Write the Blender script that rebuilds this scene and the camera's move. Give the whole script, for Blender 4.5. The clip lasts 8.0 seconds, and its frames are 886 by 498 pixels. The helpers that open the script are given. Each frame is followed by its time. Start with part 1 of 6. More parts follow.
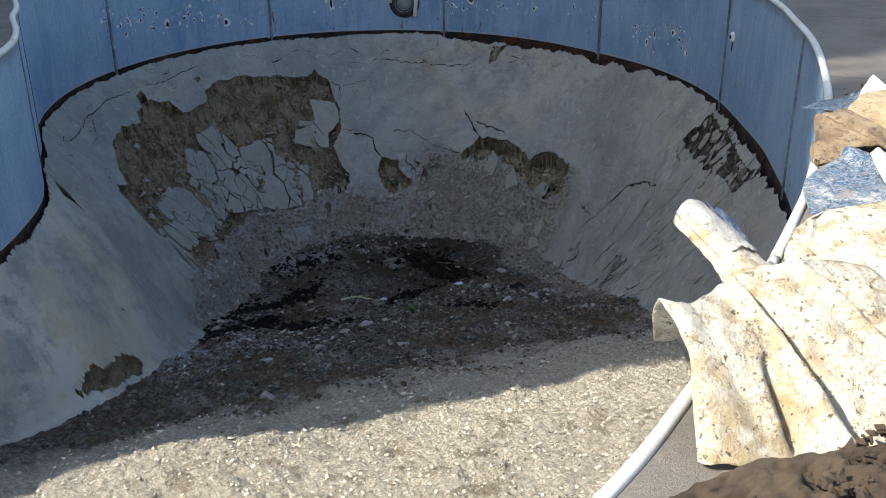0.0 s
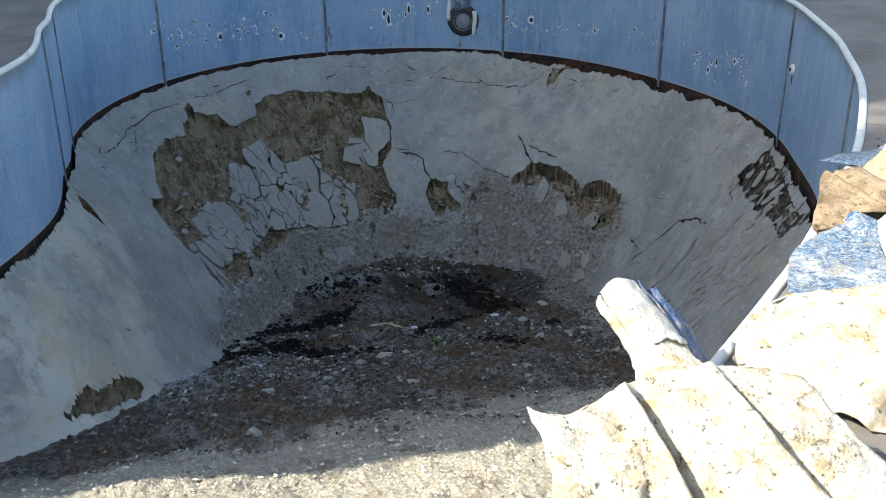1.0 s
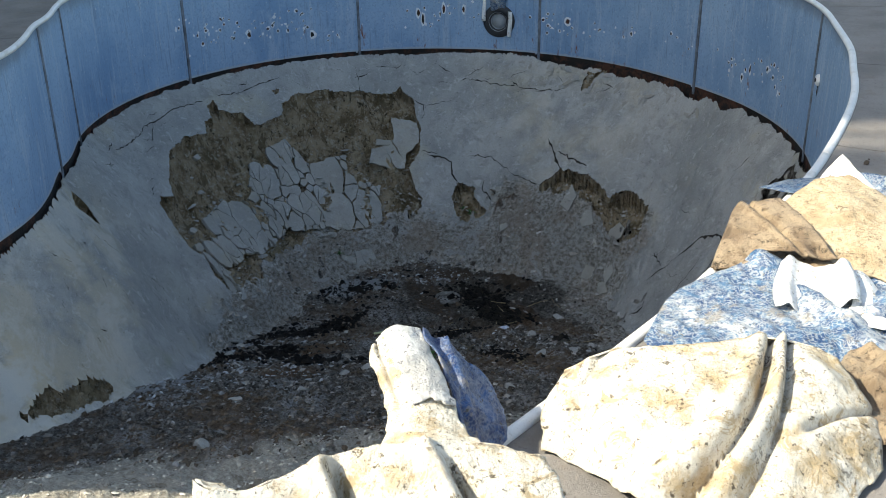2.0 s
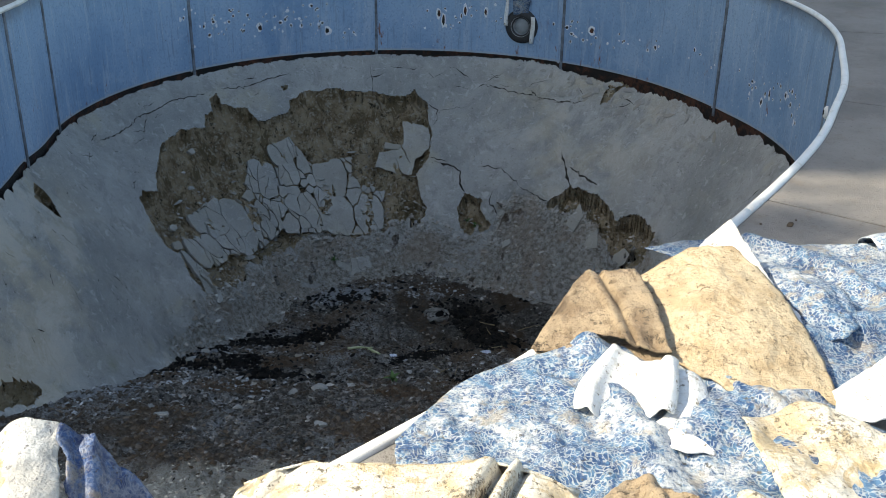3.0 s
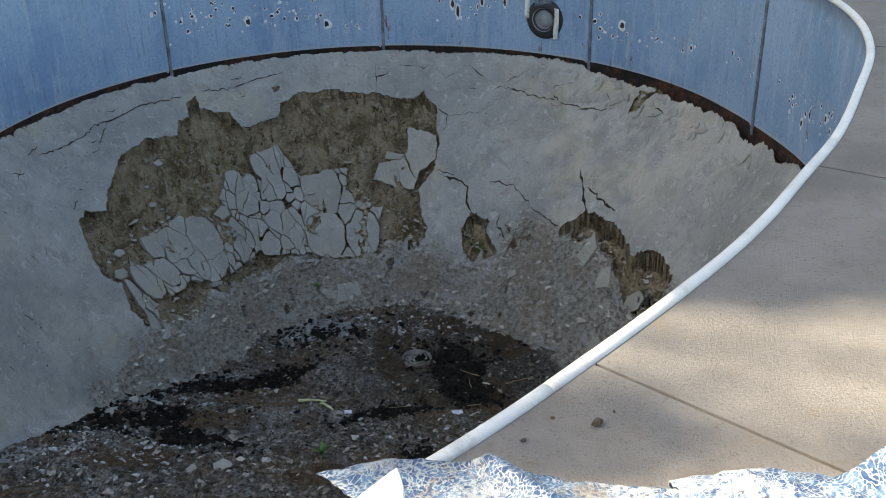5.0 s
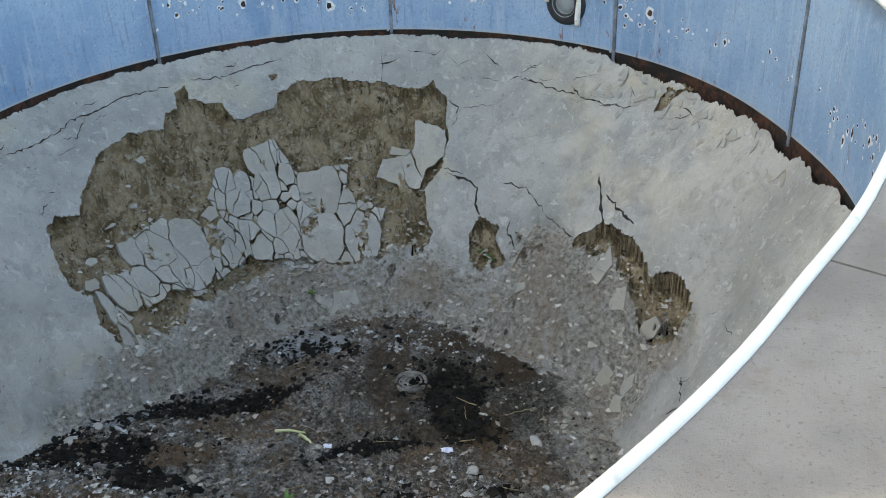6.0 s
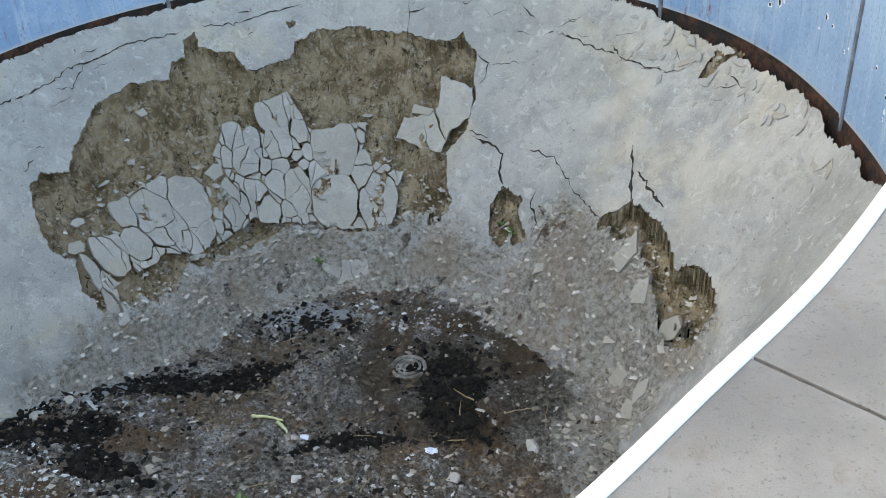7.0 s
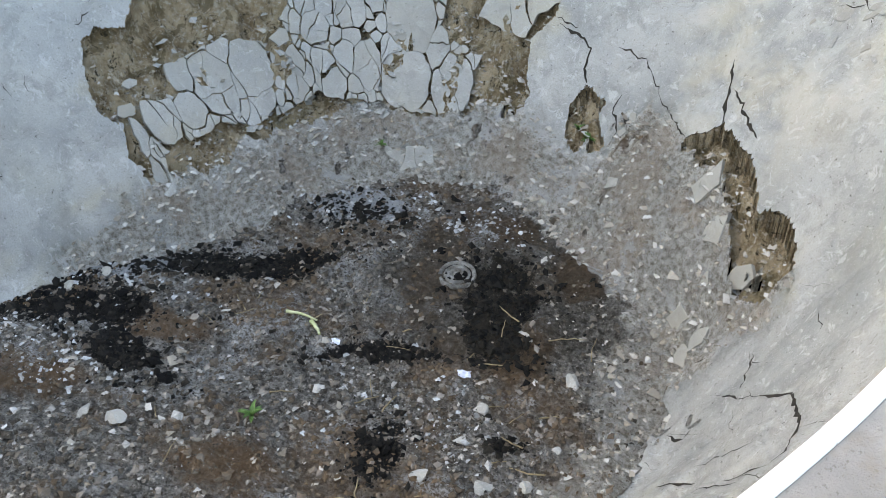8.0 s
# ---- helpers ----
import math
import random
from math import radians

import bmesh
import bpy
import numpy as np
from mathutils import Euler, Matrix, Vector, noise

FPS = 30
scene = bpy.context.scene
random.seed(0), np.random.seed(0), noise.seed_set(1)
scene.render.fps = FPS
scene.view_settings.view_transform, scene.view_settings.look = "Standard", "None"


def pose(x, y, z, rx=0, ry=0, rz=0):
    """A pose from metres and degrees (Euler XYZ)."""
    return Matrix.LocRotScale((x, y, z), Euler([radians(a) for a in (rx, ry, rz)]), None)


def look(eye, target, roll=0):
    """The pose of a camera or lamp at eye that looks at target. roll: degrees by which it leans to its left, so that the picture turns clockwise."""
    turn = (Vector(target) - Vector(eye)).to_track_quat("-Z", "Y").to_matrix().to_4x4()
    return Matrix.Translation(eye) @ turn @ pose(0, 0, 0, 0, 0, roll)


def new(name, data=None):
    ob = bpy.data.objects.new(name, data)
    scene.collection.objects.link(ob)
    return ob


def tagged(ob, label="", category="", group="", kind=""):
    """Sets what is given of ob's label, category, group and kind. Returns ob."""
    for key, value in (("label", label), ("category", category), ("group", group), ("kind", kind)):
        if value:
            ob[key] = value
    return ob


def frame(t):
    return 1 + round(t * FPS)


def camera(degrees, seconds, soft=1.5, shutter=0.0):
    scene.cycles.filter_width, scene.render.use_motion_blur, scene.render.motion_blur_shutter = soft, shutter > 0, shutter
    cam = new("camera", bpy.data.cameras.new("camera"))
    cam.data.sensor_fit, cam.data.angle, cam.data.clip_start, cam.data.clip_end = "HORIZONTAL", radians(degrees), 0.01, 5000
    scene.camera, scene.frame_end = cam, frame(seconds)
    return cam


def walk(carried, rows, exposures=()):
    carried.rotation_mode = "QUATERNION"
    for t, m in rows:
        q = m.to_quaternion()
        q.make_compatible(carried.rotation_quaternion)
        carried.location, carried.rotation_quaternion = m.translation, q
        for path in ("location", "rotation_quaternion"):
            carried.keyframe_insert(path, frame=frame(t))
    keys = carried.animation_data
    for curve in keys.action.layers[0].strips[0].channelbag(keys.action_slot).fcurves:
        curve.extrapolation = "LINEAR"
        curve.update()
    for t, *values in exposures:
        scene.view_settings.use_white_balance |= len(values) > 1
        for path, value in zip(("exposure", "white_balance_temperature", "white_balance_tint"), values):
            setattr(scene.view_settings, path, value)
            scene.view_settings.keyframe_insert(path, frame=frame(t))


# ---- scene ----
cam = camera(47.7, 8.0, soft=0.5)
PATH = [
    (0, (-4.482, -7.595, 1.359), (-3.474, -6.08, 0.529), -0.6),
    (0.5, (-4.218, -7.534, 1.391), (-3.266, -5.975, 0.578), 0.1),
    (1, (-3.835, -7.563, 1.372), (-2.989, -5.942, 0.561), -0.3),
    (1.2, (-3.694, -7.606, 1.358), (-2.885, -5.968, 0.543), -0.6),
    (2.3, (-2.731, -7.639, 1.353), (-2.121, -5.918, 0.536), -0.2),
    (2.5, (-2.543, -7.619, 1.366), (-1.967, -5.888, 0.545), 0.4),
    (3, (-2.074, -7.465, 1.351), (-1.575, -5.715, 0.523), 0.9),
    (3.5, (-1.666, -7.257, 1.339), (-1.233, -5.494, 0.5), 0.9),
    (4, (-1.293, -7.022, 1.334), (-0.924, -5.25, 0.482), 0.6),
    (4.5, (-0.936, -6.753, 1.354), (-0.638, -4.979, 0.479), -0.2),
    (5, (-0.575, -6.434, 1.319), (-0.355, -4.656, 0.43), -1.3),
    (5.2, (-0.457, -6.314, 1.3), (-0.263, -4.532, 0.412), -1.8),
    (6.3, (0.179, -5.469, 1.408), (0.208, -3.734, 0.413), -2.6),
    (6.5, (0.36, -5.372, 1.335), (0.334, -3.638, 0.34), -3.2),
    (7, (0.645, -4.972, 1.311), (0.517, -3.297, 0.226), -3.4),
    (7.5, (0.839, -4.585, 1.292), (0.604, -3.071, 0.007), -3.5),
    (8, (0.902, -4.294, 1.402), (0.571, -2.853, 0.055), -2.3),
]
EXPOSURES = [(0.0, 0.62, 7000, 8), (0.5, 0.56, 7000, 7), (1.0, 1.12, 7000, 5), (2.5, 0.84, 7200, 5), (3.5, 0.95, 7400, 7), (4.5, 1.18, 7900, 8), (5.2, 1.46, 8100, 7), (6.3, 2.34, 8800, 6), (7.0, 2.54, 8800, 7), (8.0, 2.88, 8900, 9)]
walk(cam, [(t, look(eye, target, roll)) for t, eye, target, roll in PATH], EXPOSURES)

# ---- light: late-morning sun, with an added block out of view that shades the deep end ----
SUN_AZ, SUN_EL = 170.0, 44.0      # degrees: bearing in the xy plane counted from +x, height over the horizon
to_sun = Vector((math.cos(radians(SUN_AZ)) * math.cos(radians(SUN_EL)), math.sin(radians(SUN_AZ)) * math.cos(radians(SUN_EL)), math.sin(radians(SUN_EL))))
world = bpy.data.worlds.new("sky")
scene.world = world
world.use_nodes = True
wn = world.node_tree.nodes
sky = wn.new("ShaderNodeTexSky")
sky.sky_type, sky.sun_disc = "NISHITA", False
sky.sun_elevation, sky.sun_rotation = radians(SUN_EL), radians(90 - SUN_AZ)
sky.air_density, sky.dust_density, sky.ozone_density = 1.0, 1.5, 1.0
wn["Background"].inputs["Strength"].default_value = 0.15
world.node_tree.links.new(sky.outputs["Color"], wn["Background"].inputs["Color"])
sun = new("sun", bpy.data.lights.new("sun", "SUN"))
sun.data.energy, sun.data.angle, sun.data.color = 4.7, radians(0.6), (1.0, 0.95, 0.87)
sun.matrix_world = look((0, 0, 0), -to_sun)

# ---- the plan ----
WALL_H = 1.07                      # height of the steel wall
CX, CY, RAD = -0.31, -0.15, 2.70   # the round deep end
CTRL = [(-3.10, -0.24), (-3.18, -0.70), (-3.28, -1.05), (-3.45, -1.38), (-3.73, -1.78), (-4.3, -2.35), (-5.2, -2.95), (-6.2, -3.8), (-6.6, -5.0), (-6.1, -6.1), (-5.1, -6.62),
        (-4.1, -6.60), (-3.26, -6.36), (-2.79, -6.17), (-2.23, -5.90), (-1.66, -5.59), (-1.29, -5.37), (-0.43, -4.80), (0.03, -4.44), (0.455, -4.07), (0.75, -3.78),
        (1.03, -3.46), (1.37, -3.06), (1.73, -2.54), (2.05, -2.04), (2.28, -1.52), (2.40, -1.02), (2.43, -0.55)]
for a in range(6, 180, 13):
    CTRL.append((CX + RAD * math.cos(radians(a)), CY + RAD * math.sin(radians(a))))


def spline(pts, n):
    """A closed smooth line through pts, resampled to n even steps."""
    out, m = [], len(pts)
    for i in range(m):
        p0, p1, p2, p3 = (np.array(pts[(i + k) % m], float) for k in (-1, 0, 1, 2))
        for t in np.linspace(0, 1, 24, endpoint=False):
            out.append(0.5 * (2 * p1 + (p2 - p0) * t + (2 * p0 - 5 * p1 + 4 * p2 - p3) * t * t + (3 * p1 - p0 - 3 * p2 + p3) * t ** 3))
    out = np.array(out + [out[0]])
    s = np.concatenate([[0], np.cumsum(np.linalg.norm(np.diff(out, axis=0), axis=1))])
    even = np.linspace(0, s[-1], n, endpoint=False)
    return np.stack([np.interp(even, s, out[:, k]) for k in (0, 1)], 1), s[-1]


RIM, RIM_LEN = spline(CTRL, 520)   # goes round anticlockwise seen from above


def away(x, y, line, closed=True):
    """Distance of points to a line of points; for a closed one negative outside."""
    x, y = np.asarray(x, float), np.asarray(y, float)
    best, inside = np.full(x.shape, 1e9), np.zeros(x.shape, bool)
    n = len(line)
    for i in range(n if closed else n - 1):
        ax, ay = line[i]
        bx, by = line[(i + 1) % n]
        dx, dy = bx - ax, by - ay
        t = np.clip(((x - ax) * dx + (y - ay) * dy) / (dx * dx + dy * dy + 1e-12), 0, 1)
        best = np.minimum(best, (x - ax - t * dx) ** 2 + (y - ay - t * dy) ** 2)
        if closed and ay != by:
            inside ^= ((ay > y) != (by > y)) & (x < ax + (y - ay) * dx / (by - ay))
    best = np.sqrt(best)
    return np.where(inside, best, -best) if closed else best


def step(a, b, v):
    t = np.clip((v - a) / (b - a), 0, 1)
    return t * t * (3 - 2 * t)


def bowl(x, y, d):
    """Height of the smooth pool bottom where the wall stands d metres away."""
    k = 1.10 + 0.45 * step(0.5, -0.6, y)
    side = -WALL_H - k * np.maximum(d, -0.05)
    u = -0.9 * y - 0.4 * (x + 1.6)
    floor = np.interp(u, [-3, 0.0, 0.5, 2.0, 3.2, 3.9, 5, 7], [-2.835, -2.80, -2.66, -2.12, -1.80, -1.53, -1.36, -1.26])
    h = np.clip(0.5 + 0.5 * (side - floor) / 0.14, 0, 1)
    return floor * (1 - h) + side * h + 0.14 * h * (1 - h) * 0.5


# ---- materials ----
def nodes_of(name):
    m = bpy.data.materials.new(name)
    m.use_nodes = True
    t = m.node_tree
    return m, t, t.nodes["Principled BSDF"]


def add(t, kind, **values):
    n = t.nodes.new(kind)
    for key, value in values.items():
        n.inputs[key.replace("_", " ")].default_value = value
    return n


def where(t, world_space=True):
    return t.nodes.new("ShaderNodeNewGeometry").outputs["Position"] if world_space else t.nodes.new("ShaderNodeTexCoord").outputs["Object"]


def grain(t, at, scale, detail=5.0, rough=0.6, stretch=None, distort=0.0):
    """A noise value at so many waves a metre."""
    if stretch:
        mp = add(t, "ShaderNodeMapping", Scale=stretch)
        t.links.new(at, mp.inputs["Vector"])
        at = mp.outputs["Vector"]
    n = add(t, "ShaderNodeTexNoise", Scale=scale, Detail=detail, Roughness=rough, Distortion=distort)
    t.links.new(at, n.inputs["Vector"])
    return n.outputs["Fac"]


def cells(t, at, scale, feature="F1", random_=1.0):
    n = add(t, "ShaderNodeTexVoronoi", Scale=scale, Randomness=random_)
    n.feature = feature
    t.links.new(at, n.inputs["Vector"])
    return n.outputs["Distance"], n.outputs.get("Color")


def between(t, fac, lo, hi):
    n = add(t, "ShaderNodeMapRange", From_Min=lo, From_Max=hi)
    n.interpolation_type = "SMOOTHSTEP"
    t.links.new(fac, n.inputs["Value"])
    return n.outputs["Result"]


def maths(t, op, a, b):
    n = t.nodes.new("ShaderNodeMath")
    n.operation = op
    for k, v in enumerate((a, b)):
        if isinstance(v, (int, float)):
            n.inputs[k].default_value = v
        else:
            t.links.new(v, n.inputs[k])
    return n.outputs[0]


def blend(t, fac, a, b):
    n = t.nodes.new("ShaderNodeMix")
    n.data_type = "RGBA"
    for key, v in (("Factor", fac), ("A", a), ("B", b)):
        sockets = [s for s in n.inputs if s.name == key and (s.type == "RGBA" or (key == "Factor" and s.type == "VALUE"))]
        s = sockets[0]
        if isinstance(v, tuple):
            s.default_value = (*v, 1.0)
        elif isinstance(v, (int, float)):
            s.default_value = v
        else:
            t.links.new(v, s)
    return [o for o in n.outputs if o.type == "RGBA"][0]


def relief(t, bsdf, height, depth, strength=1.0):
    n = add(t, "ShaderNodeBump", Strength=strength, Distance=depth)
    t.links.new(height, n.inputs["Height"])
    old = bsdf.inputs["Normal"].links
    if old:
        t.links.new(old[0].from_socket, n.inputs["Normal"])
    t.links.new(n.outputs["Normal"], bsdf.inputs["Normal"])


def attr(t, name):
    n = t.nodes.new("ShaderNodeAttribute")
    n.attribute_name = name
    return n.outputs["Fac"]


def height_of(t, at):
    n = t.nodes.new("ShaderNodeSeparateXYZ")
    t.links.new(at, n.inputs[0])
    return n.outputs["Z"]


def plaster_colour(t, at):
    """Weathered grey pool plaster with pale and ochre stains."""
    c = blend(t, between(t, grain(t, at, 1.6, 5, 0.62), 0.3, 0.7), (0.285, 0.286, 0.270), (0.425, 0.415, 0.382))
    c = blend(t, maths(t, "MULTIPLY", between(t, grain(t, at, 0.9, 4, 0.6, (1, 1, 1.7)), 0.54, 0.68), 0.6), c, (0.44, 0.39, 0.28))
    c = blend(t, maths(t, "MULTIPLY", between(t, grain(t, at, 7, 7, 0.76, None, 0.5), 0.47, 0.63), 0.5), c, (0.225, 0.22, 0.20))
    c = blend(t, maths(t, "MULTIPLY", between(t, grain(t, at, 14, 6, 0.72, None, 0.8), 0.57, 0.62), 0.55), c, (0.54, 0.53, 0.50))
    c = blend(t, maths(t, "MULTIPLY", between(t, grain(t, at, 38, 5, 0.7), 0.63, 0.67), 0.85), c, (0.10, 0.09, 0.075))
    c = blend(t, maths(t, "MULTIPLY", between(t, grain(t, at, 110, 4, 0.7), 0.48, 0.66), 0.32), c, (0.17, 0.166, 0.15))
    c = blend(t, maths(t, "MULTIPLY", between(t, grain(t, at, 170, 3, 0.6), 0.58, 0.66), 0.5), c, (0.55, 0.54, 0.51))
    return c


def ragged_mask(t, at, name, scale, amount, lo, hi, rough=0.76):
    """A mask carried by the mesh, its border frayed by noise."""
    fray = maths(t, "MULTIPLY", maths(t, "MULTIPLY", maths(t, "SUBTRACT", grain(t, at, scale, 7, rough), 0.5), amount), between(t, attr(t, name), 0.0, 0.25))
    return between(t, maths(t, "ADD", attr(t, name), fray), lo, hi)


def mat_basin():
    m, t, b = nodes_of("pool_bottom")
    at = where(t)
    plaster = plaster_colour(t, at)
    green = maths(t, "MULTIPLY", between(t, grain(t, at, 1.3, 3, 0.5), 0.58, 0.72), attr(t, "moss"))
    plaster = blend(t, green, plaster, (0.20, 0.22, 0.10))
    soil = blend(t, between(t, grain(t, at, 5, 6, 0.7), 0.35, 0.62), (0.20, 0.14, 0.075), (0.46, 0.36, 0.235))
    soil = blend(t, between(t, grain(t, at, 30, 5, 0.7), 0.5, 0.68), soil, (0.49, 0.43, 0.34))
    soil = blend(t, maths(t, "MULTIPLY", between(t, grain(t, at, 1.2, 4, 0.6), 0.54, 0.64), 0.22), soil, (0.17, 0.16, 0.07))
    # shade of crevices and pits, put into the earth's colour
    soil = blend(t, maths(t, "MULTIPLY", between(t, grain(t, at, 6.5, 7, 0.74, (1.0, 0.6, 0.6), 0.9), 0.52, 0.58), 0.75), soil, (0.14, 0.105, 0.055))
    soil = blend(t, between(t, grain(t, at, 15, 7, 0.78, (1.0, 0.7, 0.8), 0.6), 0.57, 0.62), soil, (0.06, 0.047, 0.026))
    soil = blend(t, maths(t, "MULTIPLY", between(t, grain(t, at, 11, 6, 0.75, None, 0.4), 0.58, 0.62), 0.7), soil, (0.56, 0.50, 0.39))
    slid = blend(t, between(t, grain(t, at, 17, 7, 0.78), 0.42, 0.64), (0.085, 0.072, 0.058), (0.30, 0.275, 0.235))
    soil = blend(t, attr(t, "slump"), soil, slid)
    dist, tint = cells(t, at, 55)
    rub = blend(t, between(t, grain(t, at, 26, 6, 0.75), 0.36, 0.66), (0.035, 0.030, 0.025), (0.42, 0.395, 0.355))
    rub = blend(t, maths(t, "MULTIPLY", between(t, dist, 0.25, 0.7), 0.5), rub, (0.12, 0.11, 0.095))
    rub = blend(t, maths(t, "MULTIPLY", between(t, grain(t, at, 1.5, 5, 0.65), 0.46, 0.60), 0.6), rub, (0.15, 0.095, 0.055))
    rub = blend(t, maths(t, "MULTIPLY", maths(t, "MULTIPLY", between(t, grain(t, at, 2.3, 4, 0.6), 0.52, 0.62), between(t, grain(t, at, 60, 4, 0.7), 0.42, 0.58)), 0.75), rub, (0.50, 0.49, 0.47))
    rub = blend(t, maths(t, "MULTIPLY", ragged_mask(t, at, "brown", 7, 1.4, 0.35, 0.8), 0.75), rub, (0.155, 0.092, 0.048))
    damp = ragged_mask(t, at, "damp", 14, 2.2, 0.42, 0.62, 0.8)
    rub = blend(t, maths(t, "MULTIPLY", damp, 0.95), rub, (0.009, 0.0085, 0.008))
    wet = ragged_mask(t, at, "wet", 5, 1.6, 0.35, 0.95, 0.78)
    rub = blend(t, maths(t, "MULTIPLY", wet, 0.62), rub, (0.045, 0.038, 0.028))
    lime = ragged_mask(t, at, "lime", 16, 2.0, 0.5, 0.75)
    rub = blend(t, maths(t, "MULTIPLY", lime, 0.8), rub, (0.46, 0.47, 0.47))
    # ochre and pale stains, lightened on the left slope in place of bounced light
    stain = maths(t, "MULTIPLY", between(t, grain(t, at, 1.9, 5, 0.65), 0.42, 0.62), attr(t, "ochre"))
    plaster = blend(t, maths(t, "MULTIPLY", stain, 0.8), plaster, (0.55, 0.475, 0.345))
    pale = maths(t, "MULTIPLY", between(t, grain(t, at, 2.4, 6, 0.7, None, 0.4), 0.46, 0.58), attr(t, "ochre"))
    plaster = blend(t, maths(t, "MULTIPLY", pale, 0.55), plaster, (0.60, 0.58, 0.52))
    c = blend(t, attr(t, "bare"), plaster, soil)
    scree = blend(t, between(t, grain(t, at, 30, 7, 0.8), 0.36, 0.60), (0.175, 0.15, 0.115), (0.58, 0.555, 0.50))
    scree = blend(t, maths(t, "MULTIPLY", between(t, grain(t, at, 2.2, 5, 0.65), 0.48, 0.62), 0.5), scree, (0.40, 0.315, 0.24))
    scree = blend(t, maths(t, "MULTIPLY", between(t, grain(t, at, 3.4, 5, 0.7, None, 0.6), 0.55, 0.63), 0.7), scree, (0.53, 0.525, 0.50))
    scree = blend(t, maths(t, "MULTIPLY", between(t, grain(t, at, 60, 5, 0.75), 0.57, 0.63), 0.7), scree, (0.05, 0.042, 0.033))
    c = blend(t, ragged_mask(t, at, "scree", 6, 1.5, 0.4, 0.66), c, scree)
    # pale sandy floor, its colour raised where the sun falls
    sunlit_sand = blend(t, between(t, grain(t, at, 40, 5, 0.75), 0.35, 0.65), (0.50, 0.445, 0.35), (0.82, 0.77, 0.66))
    sunlit_sand = blend(t, maths(t, "MULTIPLY", between(t, grain(t, at, 3.2, 6, 0.7, None, 0.5), 0.55, 0.63), 0.6), sunlit_sand, (0.26, 0.20, 0.13))
    sunlit_sand = blend(t, maths(t, "MULTIPLY", maths(t, "MULTIPLY", between(t, grain(t, at, 22, 6, 0.75), 0.56, 0.61), between(t, grain(t, at, 1.7, 4, 0.6), 0.48, 0.58)), 0.85), sunlit_sand, (0.06, 0.048, 0.035))
    rub = blend(t, maths(t, "MULTIPLY", attr(t, "sunlit_sand"), 0.85), rub, sunlit_sand)
    dust = ragged_mask(t, at, "edge", 11, 1.3, 0.35, 0.75)
    rub = blend(t, maths(t, "MULTIPLY", dust, 0.85), rub, scree)
    grit_n = maths(t, "ADD", attr(t, "grit"), maths(t, "MULTIPLY", maths(t, "SUBTRACT", grain(t, at, 8, 7, 0.78), 0.5), 1.15))
    grit = between(t, grit_n, 0.4, 0.62)
    c = blend(t, grit, c, rub)
    t.links.new(c, b.inputs["Base Color"])
    b.inputs["Roughness"].default_value = 0.92
    b.inputs["Specular IOR Level"].default_value = 0.12
    relief(t, b, grain(t, at, 75, 6, 0.8), 0.010, 0.6)
    coarse = maths(t, "MULTIPLY", grain(t, at, 28, 6, 0.75), maths(t, "MAXIMUM", maths(t, "MAXIMUM", attr(t, "bare"), attr(t, "scree")), grit))
    relief(t, b, coarse, 0.06, 1.0)
    relief(t, b, grain(t, at, 9, 6, 0.7), 0.03, 0.55)
    return m


def mat_plaster(name="plaster", dust=0.15):
    m, t, b = nodes_of(name)
    at = where(t)
    c = plaster_colour(t, at)
    info = t.nodes.new("ShaderNodeObjectInfo")
    c = blend(t, maths(t, "ADD", maths(t, "MULTIPLY", info.outputs["Random"], 0.4), dust), c, (0.31, 0.285, 0.235))
    t.links.new(c, b.inputs["Base Color"])
    b.inputs["Roughness"].default_value = 0.9
    relief(t, b, grain(t, at, 60, 6, 0.75), 0.006, 0.7)
    return m


